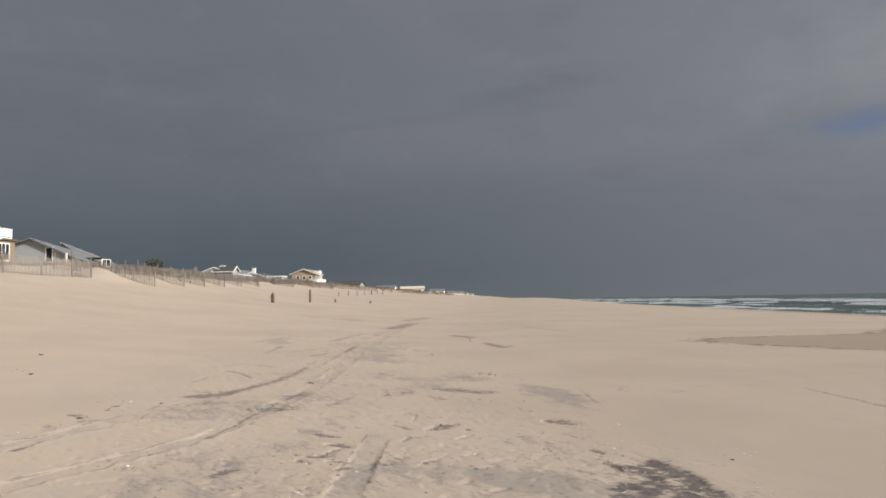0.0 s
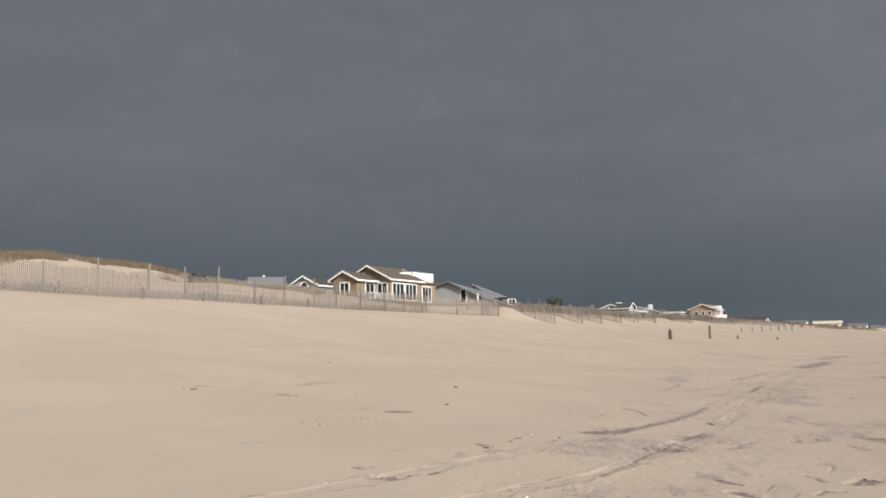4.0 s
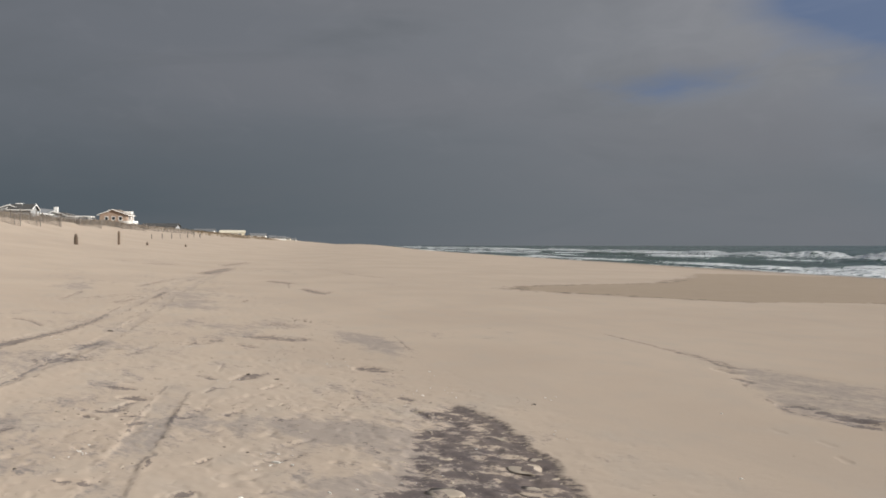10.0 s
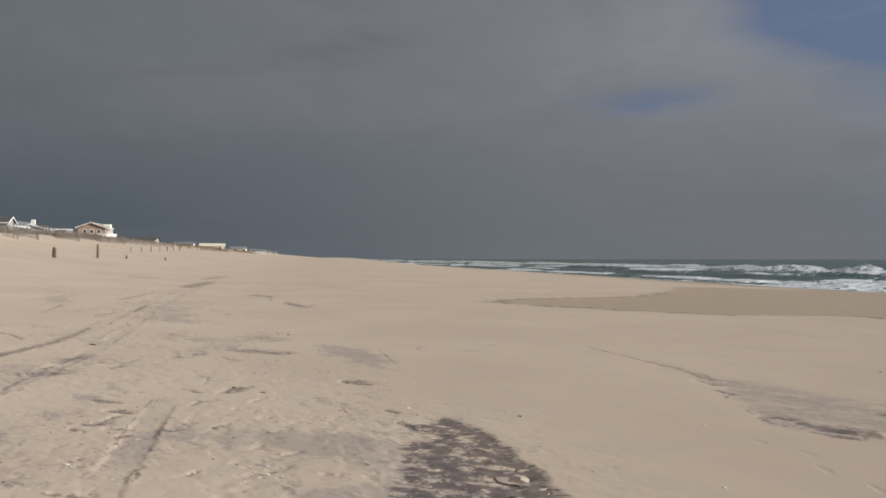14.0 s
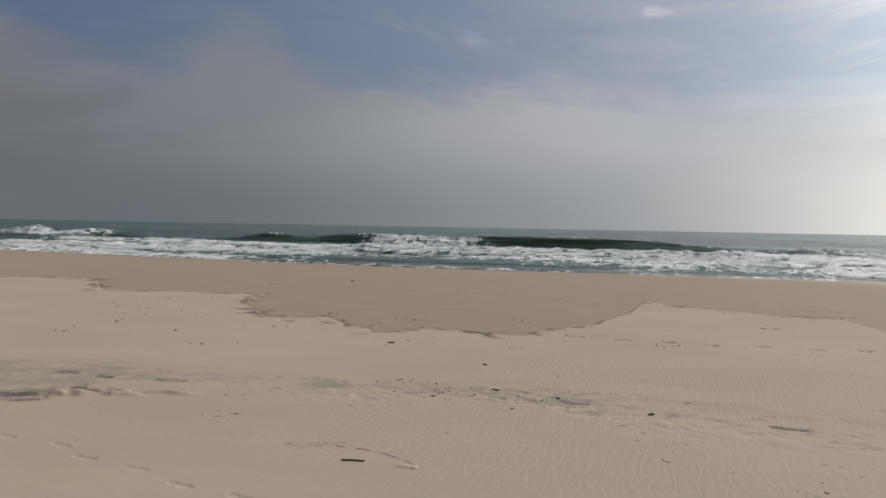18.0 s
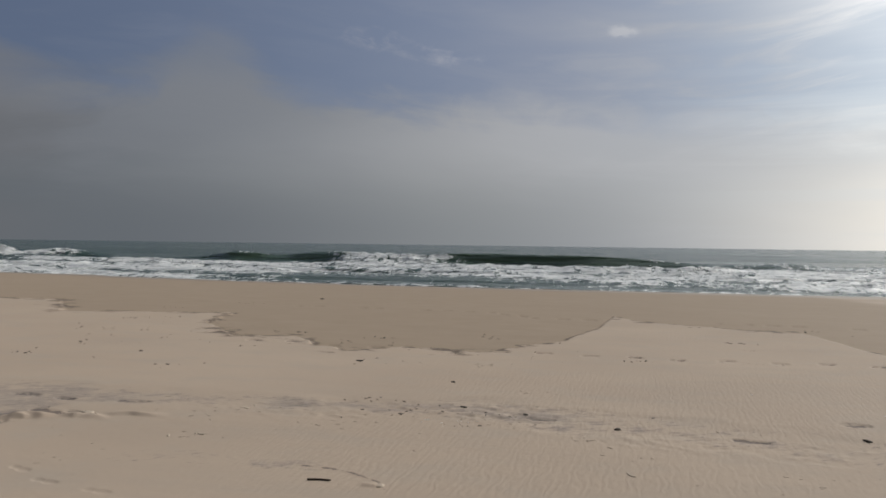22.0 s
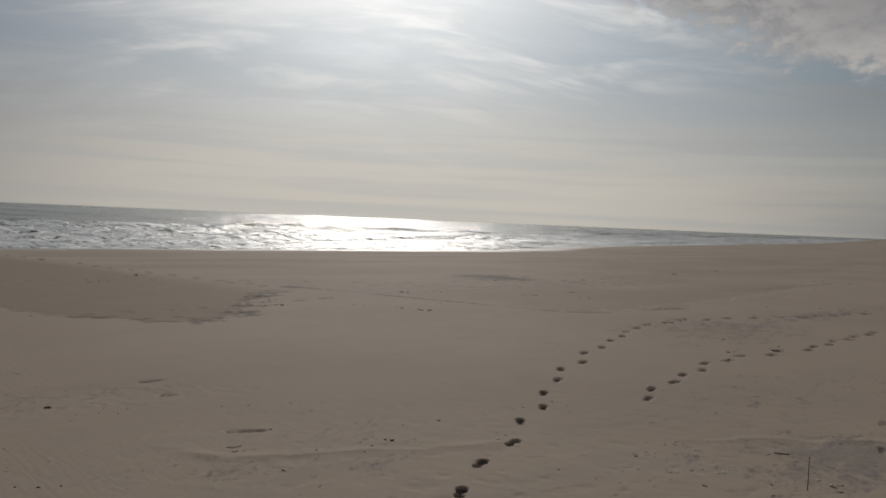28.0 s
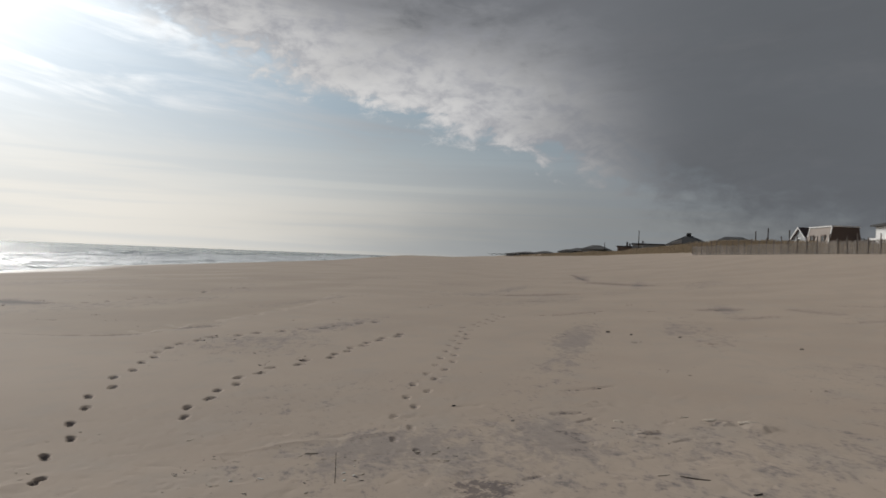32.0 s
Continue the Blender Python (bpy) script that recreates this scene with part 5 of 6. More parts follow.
def tan_house():
    # local x runs north along the shore, local y inland; the south gables face the beach walker
    z = 6.3
    ob = thing("beach_house", -101.9, -41.9, z + 0.05, 180 - 14, "tan shingled beach house with brown roof, white trim and roof deck", "house")
    gable(ob, 3.7, 3.5, 7.4, 7.0, 0.6, 4.15, 5.9, TAN, ROOFBROWN, trim=WHITE)
    gable(ob, -2.1, 4.2, 4.3, 4.0, 0.6, 3.95, 4.9, TAN, ROOFBROWN, trim=WHITE)
    block(ob, "wall", TAN, 7.4, 12, 0.5, 7, 0.6, 3.9)
    block(ob, "flat_roof", ROOFBROWN, 7.3, 12.6, 0.2, 7.2, 3.9, 4.12)
    window(ob, -4.27, 4.2, 1.4, 180, 1.35, 2.1, 2), window(ob, -1.5, 2.18, 1.4, 270, 1.7, 2.1, 2)
    window(ob, -0.02, 1.2, 1.3, 180, 1.5, 2.2, 2, door=True)
    for u in (1.9, 4.9):
        window(ob, u, -0.02, 1.4, 270, 2.5, 2.1, 3)
    window(ob, 9.6, 0.48, 1.4, 270, 2.2, 2.0, 3)
    bm = bmesh.new()
    slab(bm, -4.0, 0.0, -0.4, 2.2, 0.9, 1.1)
    part("deck", bm, GREYWOOD, ob)
    railing(ob, [(-4.0, 2.1), (-4.0, -0.3), (0.6, -0.3)], 1.1, 1.0)
    stilts(ob, (-3.8, -0.4, 3, 6, 9, 11.8), (0.4, 5.5), -1.0, 1.0)
    # white boarded roof deck with its stair cover
    rd = bmesh.new()
    slab(rd, 7.2, 12.4, 1.2, 6.0, 4.2, 4.4)
    part("roof_deck", rd, WHITE, ob)
    railing(ob, [(7.2, 6.0), (7.2, 1.2), (12.4, 1.2), (12.4, 6.0)], 4.4, 1.15, solid=True)
    rd = bmesh.new()
    prism(rd, [(4.6, 5.2), (7.2, 4.3), (7.2, 5.5), (5.6, 5.45)], 1.6, 2.8)
    bmesh.ops.recalc_face_normals(rd, faces=rd.faces)
    part("stair_cover", rd, WHITE, ob)


def arch_house():
    z = 6.6
    ob = thing("beach_house", -108.2, -56.0, z + 0.1, 180 - 14, "grey beach house with white gable and arched window", "house")
    gable(ob, 4.0, 2.4, 8.0, 5.2, 0.5, 3.9, 5.15, GREYSIDE, ROOFDARK, trim=WHITE)
    gable(ob, 10.0, -1.5, 9.0, 6.0, 0.5, 3.6, 4.9, GREYSIDE, ROOFDARK, trim=WHITE)
    bm = bmesh.new()
    m = Matrix.Translation((-0.06, 2.4, 3.6))
    ring = [(0.9 * math.cos(radians(a)), 0.95 * math.sin(radians(a))) for a in range(0, 181, 15)]
    inner = [(0.66 * math.cos(radians(a)), 0.70 * math.sin(radians(a))) for a in range(0, 181, 15)]
    for k in range(len(ring) - 1):
        q = [ring[k], ring[k + 1], inner[k + 1], inner[k]]
        a, b = [bm.verts.new(m @ Vector((-0.06, u, v))) for u, v in q], [bm.verts.new(m @ Vector((0.05, u, v))) for u, v in q]
        bm.faces.new(a), bm.faces.new(b[::-1])
        for i in range(4):
            bm.faces.new((a[i], b[i], b[(i + 1) % 4], a[(i + 1) % 4]))
    slab(bm, -0.06, 0.05, -0.9, 0.9, -0.2, 0.0, m)
    arch = part("arched_window", bm, WHITE, ob)
    bm = bmesh.new()
    prism(bm, inner, -0.03, 0.0)
    bm.transform(m @ Matrix.Rotation(radians(90), 4, "Z"))
    part("pane", bm, GLASS, arch)
    block(ob, "porch_roof", WHITE, -2.2, 0.0, 0.0, 4.9, 3.1, 3.28)
    window(ob, 0, 1.3, 1.2, 180, 1.6, 1.7, 2), window(ob, 0, 3.6, 1.2, 180, 1.4, 1.7, 2)
    window(ob, 7.2, -4.5, 1.3, 270, 1.8, 1.7, 2), window(ob, 10.5, -4.5, 1.3, 270, 1.8, 1.7, 2)
    stilts(ob, (-2.0, 0.2, 4, 8, 12), (0.2, 4.6), -1, 3.1, WHITE)


def low_house():
    ob = thing("beach_house", -121.2, -72.2, 7.3, 208, "low house with pale grey roof behind the dune", "house")
    ob.scale = (0.72, 0.72, 0.9)
    gable(ob, 0, 0, 7.6, 6.0, 0.4, 5.0, 6.5, GREYSIDE, ROOFGREY, 90, over=0.3)
    block(ob, "chimney", GREYSIDE, -0.2, 0.3, 0.2, 0.7, 6.2, 7.1)
    window(ob, -3.0, -1.6, 3.0, 180, 1.2, 1.4, 2), window(ob, -3.0, 1.4, 3.0, 180, 1.2, 1.4, 2)


def grey_house():
    z = 6.4
    ob = thing("beach_house", -117.5, -34.1, z - 0.15, 180 - 14, "grey cedar house with long sloping shed roof and gable peak", "house")
    for name, mat, q in (("roof", ROOFGREY, [((-0.6, -1.0, 2.2), (20.5, -1.0, 0.2), (20.5, 5.2, 2.7), (-0.6, 5.2, 4.9))]),
                         ("rear_roof", ROOFGREY, [((-0.6, 5.2, 4.75), (20.5, 5.2, 2.45), (20.5, 10, 1.2), (-0.6, 10, 3.6))]),
                         ("rear_wing_roof", ROOFGREY, [((13, 5.3, 3.0), (29, 5.3, 0.9), (28.5, 8.6, 3.0), (13, 8.6, 5.2))])):
        bm = bmesh.new()
        for f in q:
            a, b = [bm.verts.new(v) for v in f], [bm.verts.new((v[0], v[1] + 0.02, v[2] - 0.16)) for v in f]
            bm.faces.new(a), bm.faces.new(b[::-1])
            for i in range(len(f)):
                j = (i + 1) % len(f)
                bm.faces.new((a[i], b[i], b[j], a[j]))
        bmesh.ops.recalc_face_normals(bm, faces=bm.faces)
        part(name, bm, mat, ob)
    for x0, x1, ring, fall in ((0, 20, ((0.0, -0.6), (0.0, 2.35), (5.2, 4.7), (9.8, 3.4), (9.8, -0.6)), 2.2), (13.3, 28, ((5.6, 0.5), (5.6, 3.0), (8.6, 4.95), (10.5, 4.2), (10.5, 0.5)), 2.2)):
        bm = bmesh.new()
        a, b = [bm.verts.new((x0, u, v)) for u, v in ring], [bm.verts.new((x1, u, v - (fall if v > 0.6 else 0))) for u, v in ring]
        bm.faces.new(a), bm.faces.new(b[::-1])
        for i in range(5):
            bm.faces.new((a[i], a[(i + 1) % 5], b[(i + 1) % 5], b[i]))
        bmesh.ops.recalc_face_normals(bm, faces=bm.faces)
        part("wall", bm, GREYSIDE, ob)
    bm = bmesh.new()
    prism(bm, [(12.8, 5.1), (28.5, 2.9), (28.5, 3.04), (12.8, 5.24)], 8.55, 8.65)
    bmesh.ops.recalc_face_normals(bm, faces=bm.faces)
    part("rake_board", bm, GREYSIDE, ob)
    window(ob, -0.0, 2.6, 1.5, 180, 0.8, 1.9, 1, door=True), window(ob, 7.4, -1.6, 1.25, 270, 2.2, 0.8, 2)
    block(ob, "window_hood", ROOFDARK, 6.0, 8.8, -1.8, 1.5, 2.2, 2.35)
    block(ob, "porch_post", WHITE, -1.2, -1.0, -0.6, -0.4, -0.5, 2.6)
    stilts(ob, (0.3, 6, 12), (0.3, 7.5), -1, 0.6)


def far_group():
    # the complex of grey roofs with dormers and a chimney
    ob = thing("beach_house", -197.6, -22.4, 6.9, 180 - 14, "grey roofed house with white dormer and trim above the dune", "house")
    ob.scale = (1, 1, 0.82)
    gable(ob, 14, 3, 26, 8, 0.2, 2.3, 4.0, GREYSIDE, ROOFGREY, trim=WHITE, over=0.3)
    gable(ob, 2, 0.5, 4.5, 3.6, 0.2, 3.0, 4.2, GREYSIDE, ROOFDARK, 90, trim=WHITE)
    block(ob, "chimney", WHITE, 6.0, 7.2, 2.4, 3.6, 3.3, 4.9)
    block(ob, "vent_cap", WHITE, 10.4, 11.6, 2.6, 3.4, 4.1, 4.6)
    for u in (4.5, 8.0, 12.0):
        window(ob, u, -1.5, 0.7, 270, 1.3, 1.4, 2)
    ob = thing("beach_house", -212.2, -15.4, 6.6, 180 - 14, "small grey house with white porch posts on the dune", "house")
    gable(ob, 4, 2, 9, 5.6, 0.2, 1.9, 2.7, GREYSIDE, ROOFDARK, trim=WHITE, over=0.3)
    block(ob, "chimney", WHITE, 0.8, 1.6, 1.6, 2.4, 2.6, 4.0)
    block(ob, "porch", WHITE, 7.5, 12.5, -3.5, 0.0, 1.9, 2.15)
    stilts(ob, (7.8, 9.5, 11.2, 12.3), (-3.3,), -0.8, 1.9, GREYSIDE)
    railing(ob, [(7.6, -3.4), (12.4, -3.4)], 0.6, 0.9)
    # salmon house with the rounded white deck
    ob = thing("beach_house", -218.4, -2.2, 6.9, 180 - 14, "salmon pink gabled house with white wrap-around balcony", "house")
    ob.scale = (0.75, 0.75, 0.75)
    gable(ob, 5.0, 3.7, 8.0, 8.6, 0.0, 3.0, 4.6, PINK, ROOFTAN, trim=WHITE, over=0.6)
    block(ob, "roof_box", WHITE, 6.6, 9.4, -0.6, 2.0, 3.3, 4.3)
    for v in (5.8, 3.6, 1.4):
        window(ob, 1.0, v, 1.2, 180, 0.9, 1.1, 1)
    stilts(ob, (1.0, 3.2), (-2.2,), 0.9, 3.0, WHITE)
    for u in (4.0, 6.5):
        window(ob, u, -0.6, 0.9, 270, 1.3, 1.8, 2)
    bm = bmesh.new()
    bmesh.ops.create_cone(bm, cap_ends=True, segments=20, radius1=2.9, radius2=3.0, depth=0.9, matrix=Matrix.Translation((2.2, -0.9, 0.5)))
    part("balcony", bm, WHITE, ob)
    stilts(ob, (0.2, 2.0, 3.8), (-3.4,), -1.2, 0.4, WHITE)
    # low white houses in the distance, growing smaller along the dune
    rng = random.Random(5)
    for x, y, long, h, wall, roof in ((-398, 43.5, 11, 1.9, CREAM, CREAM), (-379, 29.5, 8, 1.3, WHITE, ROOFGREY), (-446, 60, 4, 1.2, WHITE, ROOFGREY), (-452, 65, 4, 1.6, WHITE, ROOFGREY), (-500, 78, 4, 1.0, WHITE, ROOFGREY),
                                      (-514, 81, 3.5, 1.0, CREAM, ROOFDARK), (-560, 92, 5, 1.2, WHITE, ROOFGREY), (-592, 99, 5, 1.4, WHITE, ROOFGREY), (-300, 9, 11, 1.3, GREYSIDE, ROOFDARK), (-640, 111, 5, 1.3, CREAM, ROOFGREY), (-700, 126, 6, 1.4, WHITE, ROOFGREY)):
        z = top_of(x, y)
        ob = thing("beach_house", x, y, z - 0.3, 90 - 14, "distant low white house on the dune line", "house", "distant houses")
        gable(ob, 0, 0, long, 7, -0.6, h, h + 1.0, wall, roof, rng.choice((0, 0, 8)))
        for k in (-0.3, 0.05, 0.35):
            window(ob, long * k, -3.5, 0.4, 270, 1.0, max(0.5, h - 0.9), 1), window(ob, long * k, 3.5, 0.4, 90, 1.0, max(0.5, h - 0.9), 1)


def south_houses():
    # brown mansard house; local y points at the beach walker (towards -x of the world)
    ob = thing("beach_house", 137.08, -27.3, 4.2, 104, "weathered brown mansard roof house with a pale boarded side", "house")
    bm = bmesh.new()
    prism(bm, [(-2.4, -0.5), (2.5, -0.5), (2.5, 1.6), (1.9, 4.2), (-2.0, 4.2), (-2.4, 1.6)], -2.5, 5.0)
    bmesh.ops.recalc_face_normals(bm, faces=bm.faces)
    part("mansard", bm, MAROON, ob)
    bm = bmesh.new()
    prism(bm, [(2.5, 0.2), (2.56, 0.2), (2.56, 1.6), (1.97, 4.15), (1.91, 4.15), (2.5, 1.6)], -2.4, 4.9)
    bmesh.ops.recalc_face_normals(bm, faces=bm.faces)
    part("side_wall", bm, BEIGESIDE, ob, "pale beige boarded side")
    block(ob, "roof_trim", WHITE, -2.1, 2.1, -2.6, 5.1, 4.2, 4.38)
    for v in (-2.45, 4.95):
        bm = bmesh.new()
        prism(bm, [(2.5, 0.2), (2.62, 0.2), (2.62, 1.6), (2.03, 4.2), (1.91, 4.2), (2.5, 1.6)], v - 0.1, v + 0.1)
        bmesh.ops.recalc_face_normals(bm, faces=bm.faces)
        part("corner_board", bm, WHITE, ob)
    window(ob, 2.45, 3.0, 1.6, 0, 0.9, 1.3, 1, MAROON), window(ob, 2.45, -0.6, 1.6, 0, 0.9, 1.3, 1, MAROON)
    block(ob, "rear_lean_to", MAROON, -5.2, -2.4, -2.0, 3.0, -0.5, 2.4)
    ob = thing("beach_house", 147.0, -25.5, 4.8, 104, "dark red roofed cottage with white gable trim", "house")
    gable(ob, -0.6, 0.0, 3.0, 5.0, -0.5, 2.3, 3.9, GREYSIDE, ROOFRED, 0, trim=WHITE, over=0.35)
    block(ob, "porch", WHITE, 0.9, 2.4, -2.0, 2.4, 1.3, 1.5)
    stilts(ob, (1.1, 2.2), (2.2,), -0.8, 1.3, WHITE)
    window(ob, 0.92, 0.0, 1.4, 0, 1.0, 0.8, 1)
    ob = thing("beach_house", 112.3, -31.9, 4.4, 104, "white house with brown shingled upper floor and dark eaves", "house")
    hip(ob, 0, 0, 5.6, 7, 0, 3.3, 4.3, WHITE, ROOFDARK, 1.0)
    block(ob, "end_wall", MAROON, -2.9, 1.4, 3.5, 3.62, 1.4, 3.2)
    block(ob, "balcony", WHITE, 2.8, 3.9, -3, 3.4, 1.5, 1.75)
    ob = thing("beach_house", 199.0, -19.3, 5.2, 90, "low cottage with dark hipped roof and white end wall", "house")
    hip(ob, 0, 0, 7.5, 7, 0, 2.4, 3.7, WHITE, ROOFDARK, 3.6)
    window(ob, 1.5, 3.5, 1.0, 90, 1.4, 1.0, 2)
    ob = thing("beach_house", 229.5, -10.9, 4.9, 90, "house with tall dark pyramid roof and a cupola", "house")
    hip(ob, 0, 0, 10.5, 10, 0, 2.4, 5.2, GREYSIDE, ROOFDARK, 0.6, over=0.7)
    block(ob, "cupola", ROOFDARK, -0.6, 0.6, -0.6, 0.6, 4.8, 5.75)
    bm = bmesh.new()
    prism(bm, [(2.0, 2.8), (5.9, 2.3), (5.9, 2.6), (2.0, 3.9)], 4.6, 5.9)
    bmesh.ops.recalc_face_normals(bm, faces=bm.faces)
    part("porch_roof", bm, GREYSIDE, ob, "pale lit porch roof")
    ob = thing("beach_house", 260.0, 0.6, 4.6, 90, "long flat roofed building with chimneys and white corner posts", "house")
    block(ob, "wall", GREYSIDE, -6, 3.5, -4, 4, 0, 3.2), block(ob, "flat_roof", ROOFDARK, -6.4, 3.9, -4.3, 4.3, 3.2, 3.6)
    block(ob, "wall", MAROON, 3.5, 8.0, -3, 3, 0, 2.4), block(ob, "flat_roof", ROOFDARK, 3.3, 8.3, -3.2, 3.2, 2.4, 2.7)
    for u, h in ((5.2, 4.0), (4.4, 3.6), (0.5, 4.4)):
        block(ob, "chimney", BRICK, u - 0.25, u + 0.25, -0.3, 0.3, 2.4, h)
    block(ob, "corner_post", WHITE, 0.3, 0.8, 4.0, 4.2, 0.4, 2.9), block(ob, "corner_post", WHITE, -6.2, -5.7, 4.0, 4.2, 0.4, 3.1)
    for x, y, long, h, t in ((299.5, 17.4, 8, 2.0, 1.6), (316, 24.5, 8, 1.5, 1.3), (330, 30.0, 6, 1.2, 1.2), (372, 44, 7, 1.4, 1.0), (415, 58.5, 9, 0.9, 0.9), (440, 68, 8, 0.8, 0.8)):
        z = top_of(x, y)
        ob = thing("beach_house", x, y, z, 76, "distant dark roofed house on the dune line", "house", "distant houses")
        hip(ob, 0, 0, long, 7, -0.5, h, h + t, GREYSIDE, ROOFDARK, long * 0.35)
    for x, y, h in ((255.0, 2.3, 7.0), (188.6, -22.8, 5.0), (183.4, -24.6, 5.2), (172, -27, 4.4), (290, 14, 4.0)):
        bm = bmesh.new()
        pole(bm, 0, 0, -0.5, h, 0.16, 0.11, 8)
        tagged(link("utility_pole", bm, DARKWOOD), "dark wooden utility pole behind the houses", "pole", "utility poles").location = (x, y, top_of(x, y))


tan_house(), arch_house(), low_house(), grey_house(), far_group(), south_houses()

# ---- dune plants ----


def bush(x, y, z, wide, deep, high, seed, label, leaves=420):
    """A stem with limbs under a loose crown of many small leaf clumps."""
    rng = random.Random(seed)
    ob = thing("shrub", x, y, z, 0, label, "shrub", "dune shrubs")
    bm = bmesh.new()
    for k in range(5):
        a = 6.28 * k / 5
        tip = Vector((math.cos(a) * wide * 0.3, math.sin(a) * deep * 0.3, high * 0.65))
        m = Vector((0, 0, 1)).rotation_difference(tip.normalized()).to_matrix().to_4x4()
        bmesh.ops.create_cone(bm, segments=5, radius1=0.07, radius2=0.02, depth=tip.length, matrix=m @ Matrix.Translation((0, 0, tip.length / 2)))
    part("limbs", bm, DARKWOOD, ob)
    bm = bmesh.new()
    for _ in range(leaves):
        u, v = rng.uniform(-1, 1), rng.uniform(-1, 1)
        if u * u + v * v > 1:
            continue
        lump = 0.72 + 0.28 * noise.noise((u * 2.3 + seed, v * 2.3, 0))
        c = Vector((u * wide / 2, v * deep / 2, high * (0.15 + 0.85 * rng.random() ** 0.6 * math.sqrt(max(0.05, 1 - u * u * 0.8 - v * v * 0.6)) * lump)))
        s = rng.uniform(0.10, 0.24)
        d = Euler((rng.uniform(0, 3), rng.uniform(0, 3), rng.uniform(0, 6))).to_matrix()
        q = [c + d @ Vector(p) * s for p in ((-1, 0, 0), (0, -0.45, 0.1), (1, 0, 0), (0, 0.45, 0.1))]
        bm.faces.new([bm.verts.new(p) for p in q])
    part("crown", bm, LEAF, ob)


bush(-122.7, -23.8, 6.1, 3.8, 2.6, 2.9, 1, "dark evergreen shrub on the dune crest")
bush(-47.3, -33.5, top_of(-47.3, -33.5) - 0.1, 1.3, 1.0, 1.0, 2, "dark low shrub beside the fence on the dune crest", 260)
for i, (x, y, wd, h) in enumerate(((290, 13, 12, 2.4), (310, 22, 14, 2.0), (345, 36, 16, 1.9), (390, 50, 22, 1.7), (188, -26.6, 12, 3.0), (141, -34, 4, 3.2), (470, 76, 26, 1.5))):
    bush(x, y, top_of(x, y) - 0.2, wd * 0.7, wd, h, 40 + i, "dark scrub thicket along the dune line", 900)
for i, (x, y, wd, h) in enumerate(((-310, 13, 14, 1.5), (-335, 18, 18, 1.2), (-352, 24, 14, 1.2), (-270, 2, 10, 1.1))):
    bush(x, y, top_of(x, y) - 0.2, wd * 0.7, wd, h, 60 + i, "dark scrub thicket along the dune line", 600)


def dune_grass():
    """Dry grass tufts over the dunes behind the fences."""
    rng = np.random.default_rng(3)
    pts = []
    for x0, x1, u0, u1, n in ((-62, -20, 7.8, 17, 10000), (-230, -68, 7.0, 34, 9000), (35, 240, 1.0, 26, 10000), (75, 300, 0.8, 10.0, 15000), (-190, -68, 6.5, 12.0, 5000), (-430, -230, 1.0, 44, 4200), (240, 480, 0.5, 40, 4200)):
        x = rng.uniform(x0, x1, n)
        u = rng.uniform(u0, u1, n)
        y = toe_y(x) - u
        keep = vnoise(x / 7, y / 5, 81) + 0.25 * vnoise(x / 1.7, y / 1.7, 82) > np.where(x > 70, -0.75, -0.1)
        pts.append(np.stack([x, y], -1)[keep])
    p = np.concatenate(pts)
    z = beach_z(p[:, 0], p[:, 1])
    verts, faces = [], []
    for (x, y), zz in zip(p, z):
        d = math.hypot(x, y)
        wide = max(0.012, d * 0.00032)
        for _ in range(7 if d < 130 else 5):
            a, h = rng.uniform(0, 6.28), rng.uniform(0.15, 0.5) if x > -64 and d < 90 else rng.uniform(0.2, 0.6) if d < 140 else rng.uniform(0.3, 0.75) if x < 0 else rng.uniform(0.2, 0.5)
            lx, ly = math.cos(a) * h * rng.uniform(0.1, 0.55), math.sin(a) * h * rng.uniform(0.1, 0.55)
            ox, oy = x + rng.uniform(-0.2, 0.2), y + rng.uniform(-0.2, 0.2)
            i = len(verts)
            verts += [(ox - math.sin(a) * wide, oy + math.cos(a) * wide, zz - 0.05), (ox + math.sin(a) * wide, oy - math.cos(a) * wide, zz - 0.05), (ox + lx, oy + ly, zz + h)]
            faces.append((i, i + 1, i + 2))
    me = bpy.data.meshes.new("dune_grass")
    me.from_pydata(verts, [], faces)
    me.materials.append(GRASS)
    tagged(new("dune_grass", me), "dry golden brown beach grass on the dunes", "grass", kind="stuff")


dune_grass()

# ---- wrack, shells and crust on the sand ----


def spread(seed, zones):
    """Places strewn in ellipses on the sand: x, y, spread in x and y, how many."""
    rng = np.random.default_rng(seed)
    out = []
    for cx, cy, sx, sy, n in zones:
        # most lie in small drifts
        k = max(2, n // 7)
        heart = np.stack([cx + rng.normal(0, sx, k), cy + rng.normal(0, sy, k)], -1)[rng.integers(0, k, n)]
        out.append(heart + rng.normal(0, 1, (n, 2)) * np.where(rng.random((n, 1)) < 0.8, 0.16, 0.7) * (1, 0.6))
    p = np.concatenate(out)
    z = marked_z(p[:, 0].copy(), p[:, 1].copy())[0]
    return rng, p, z


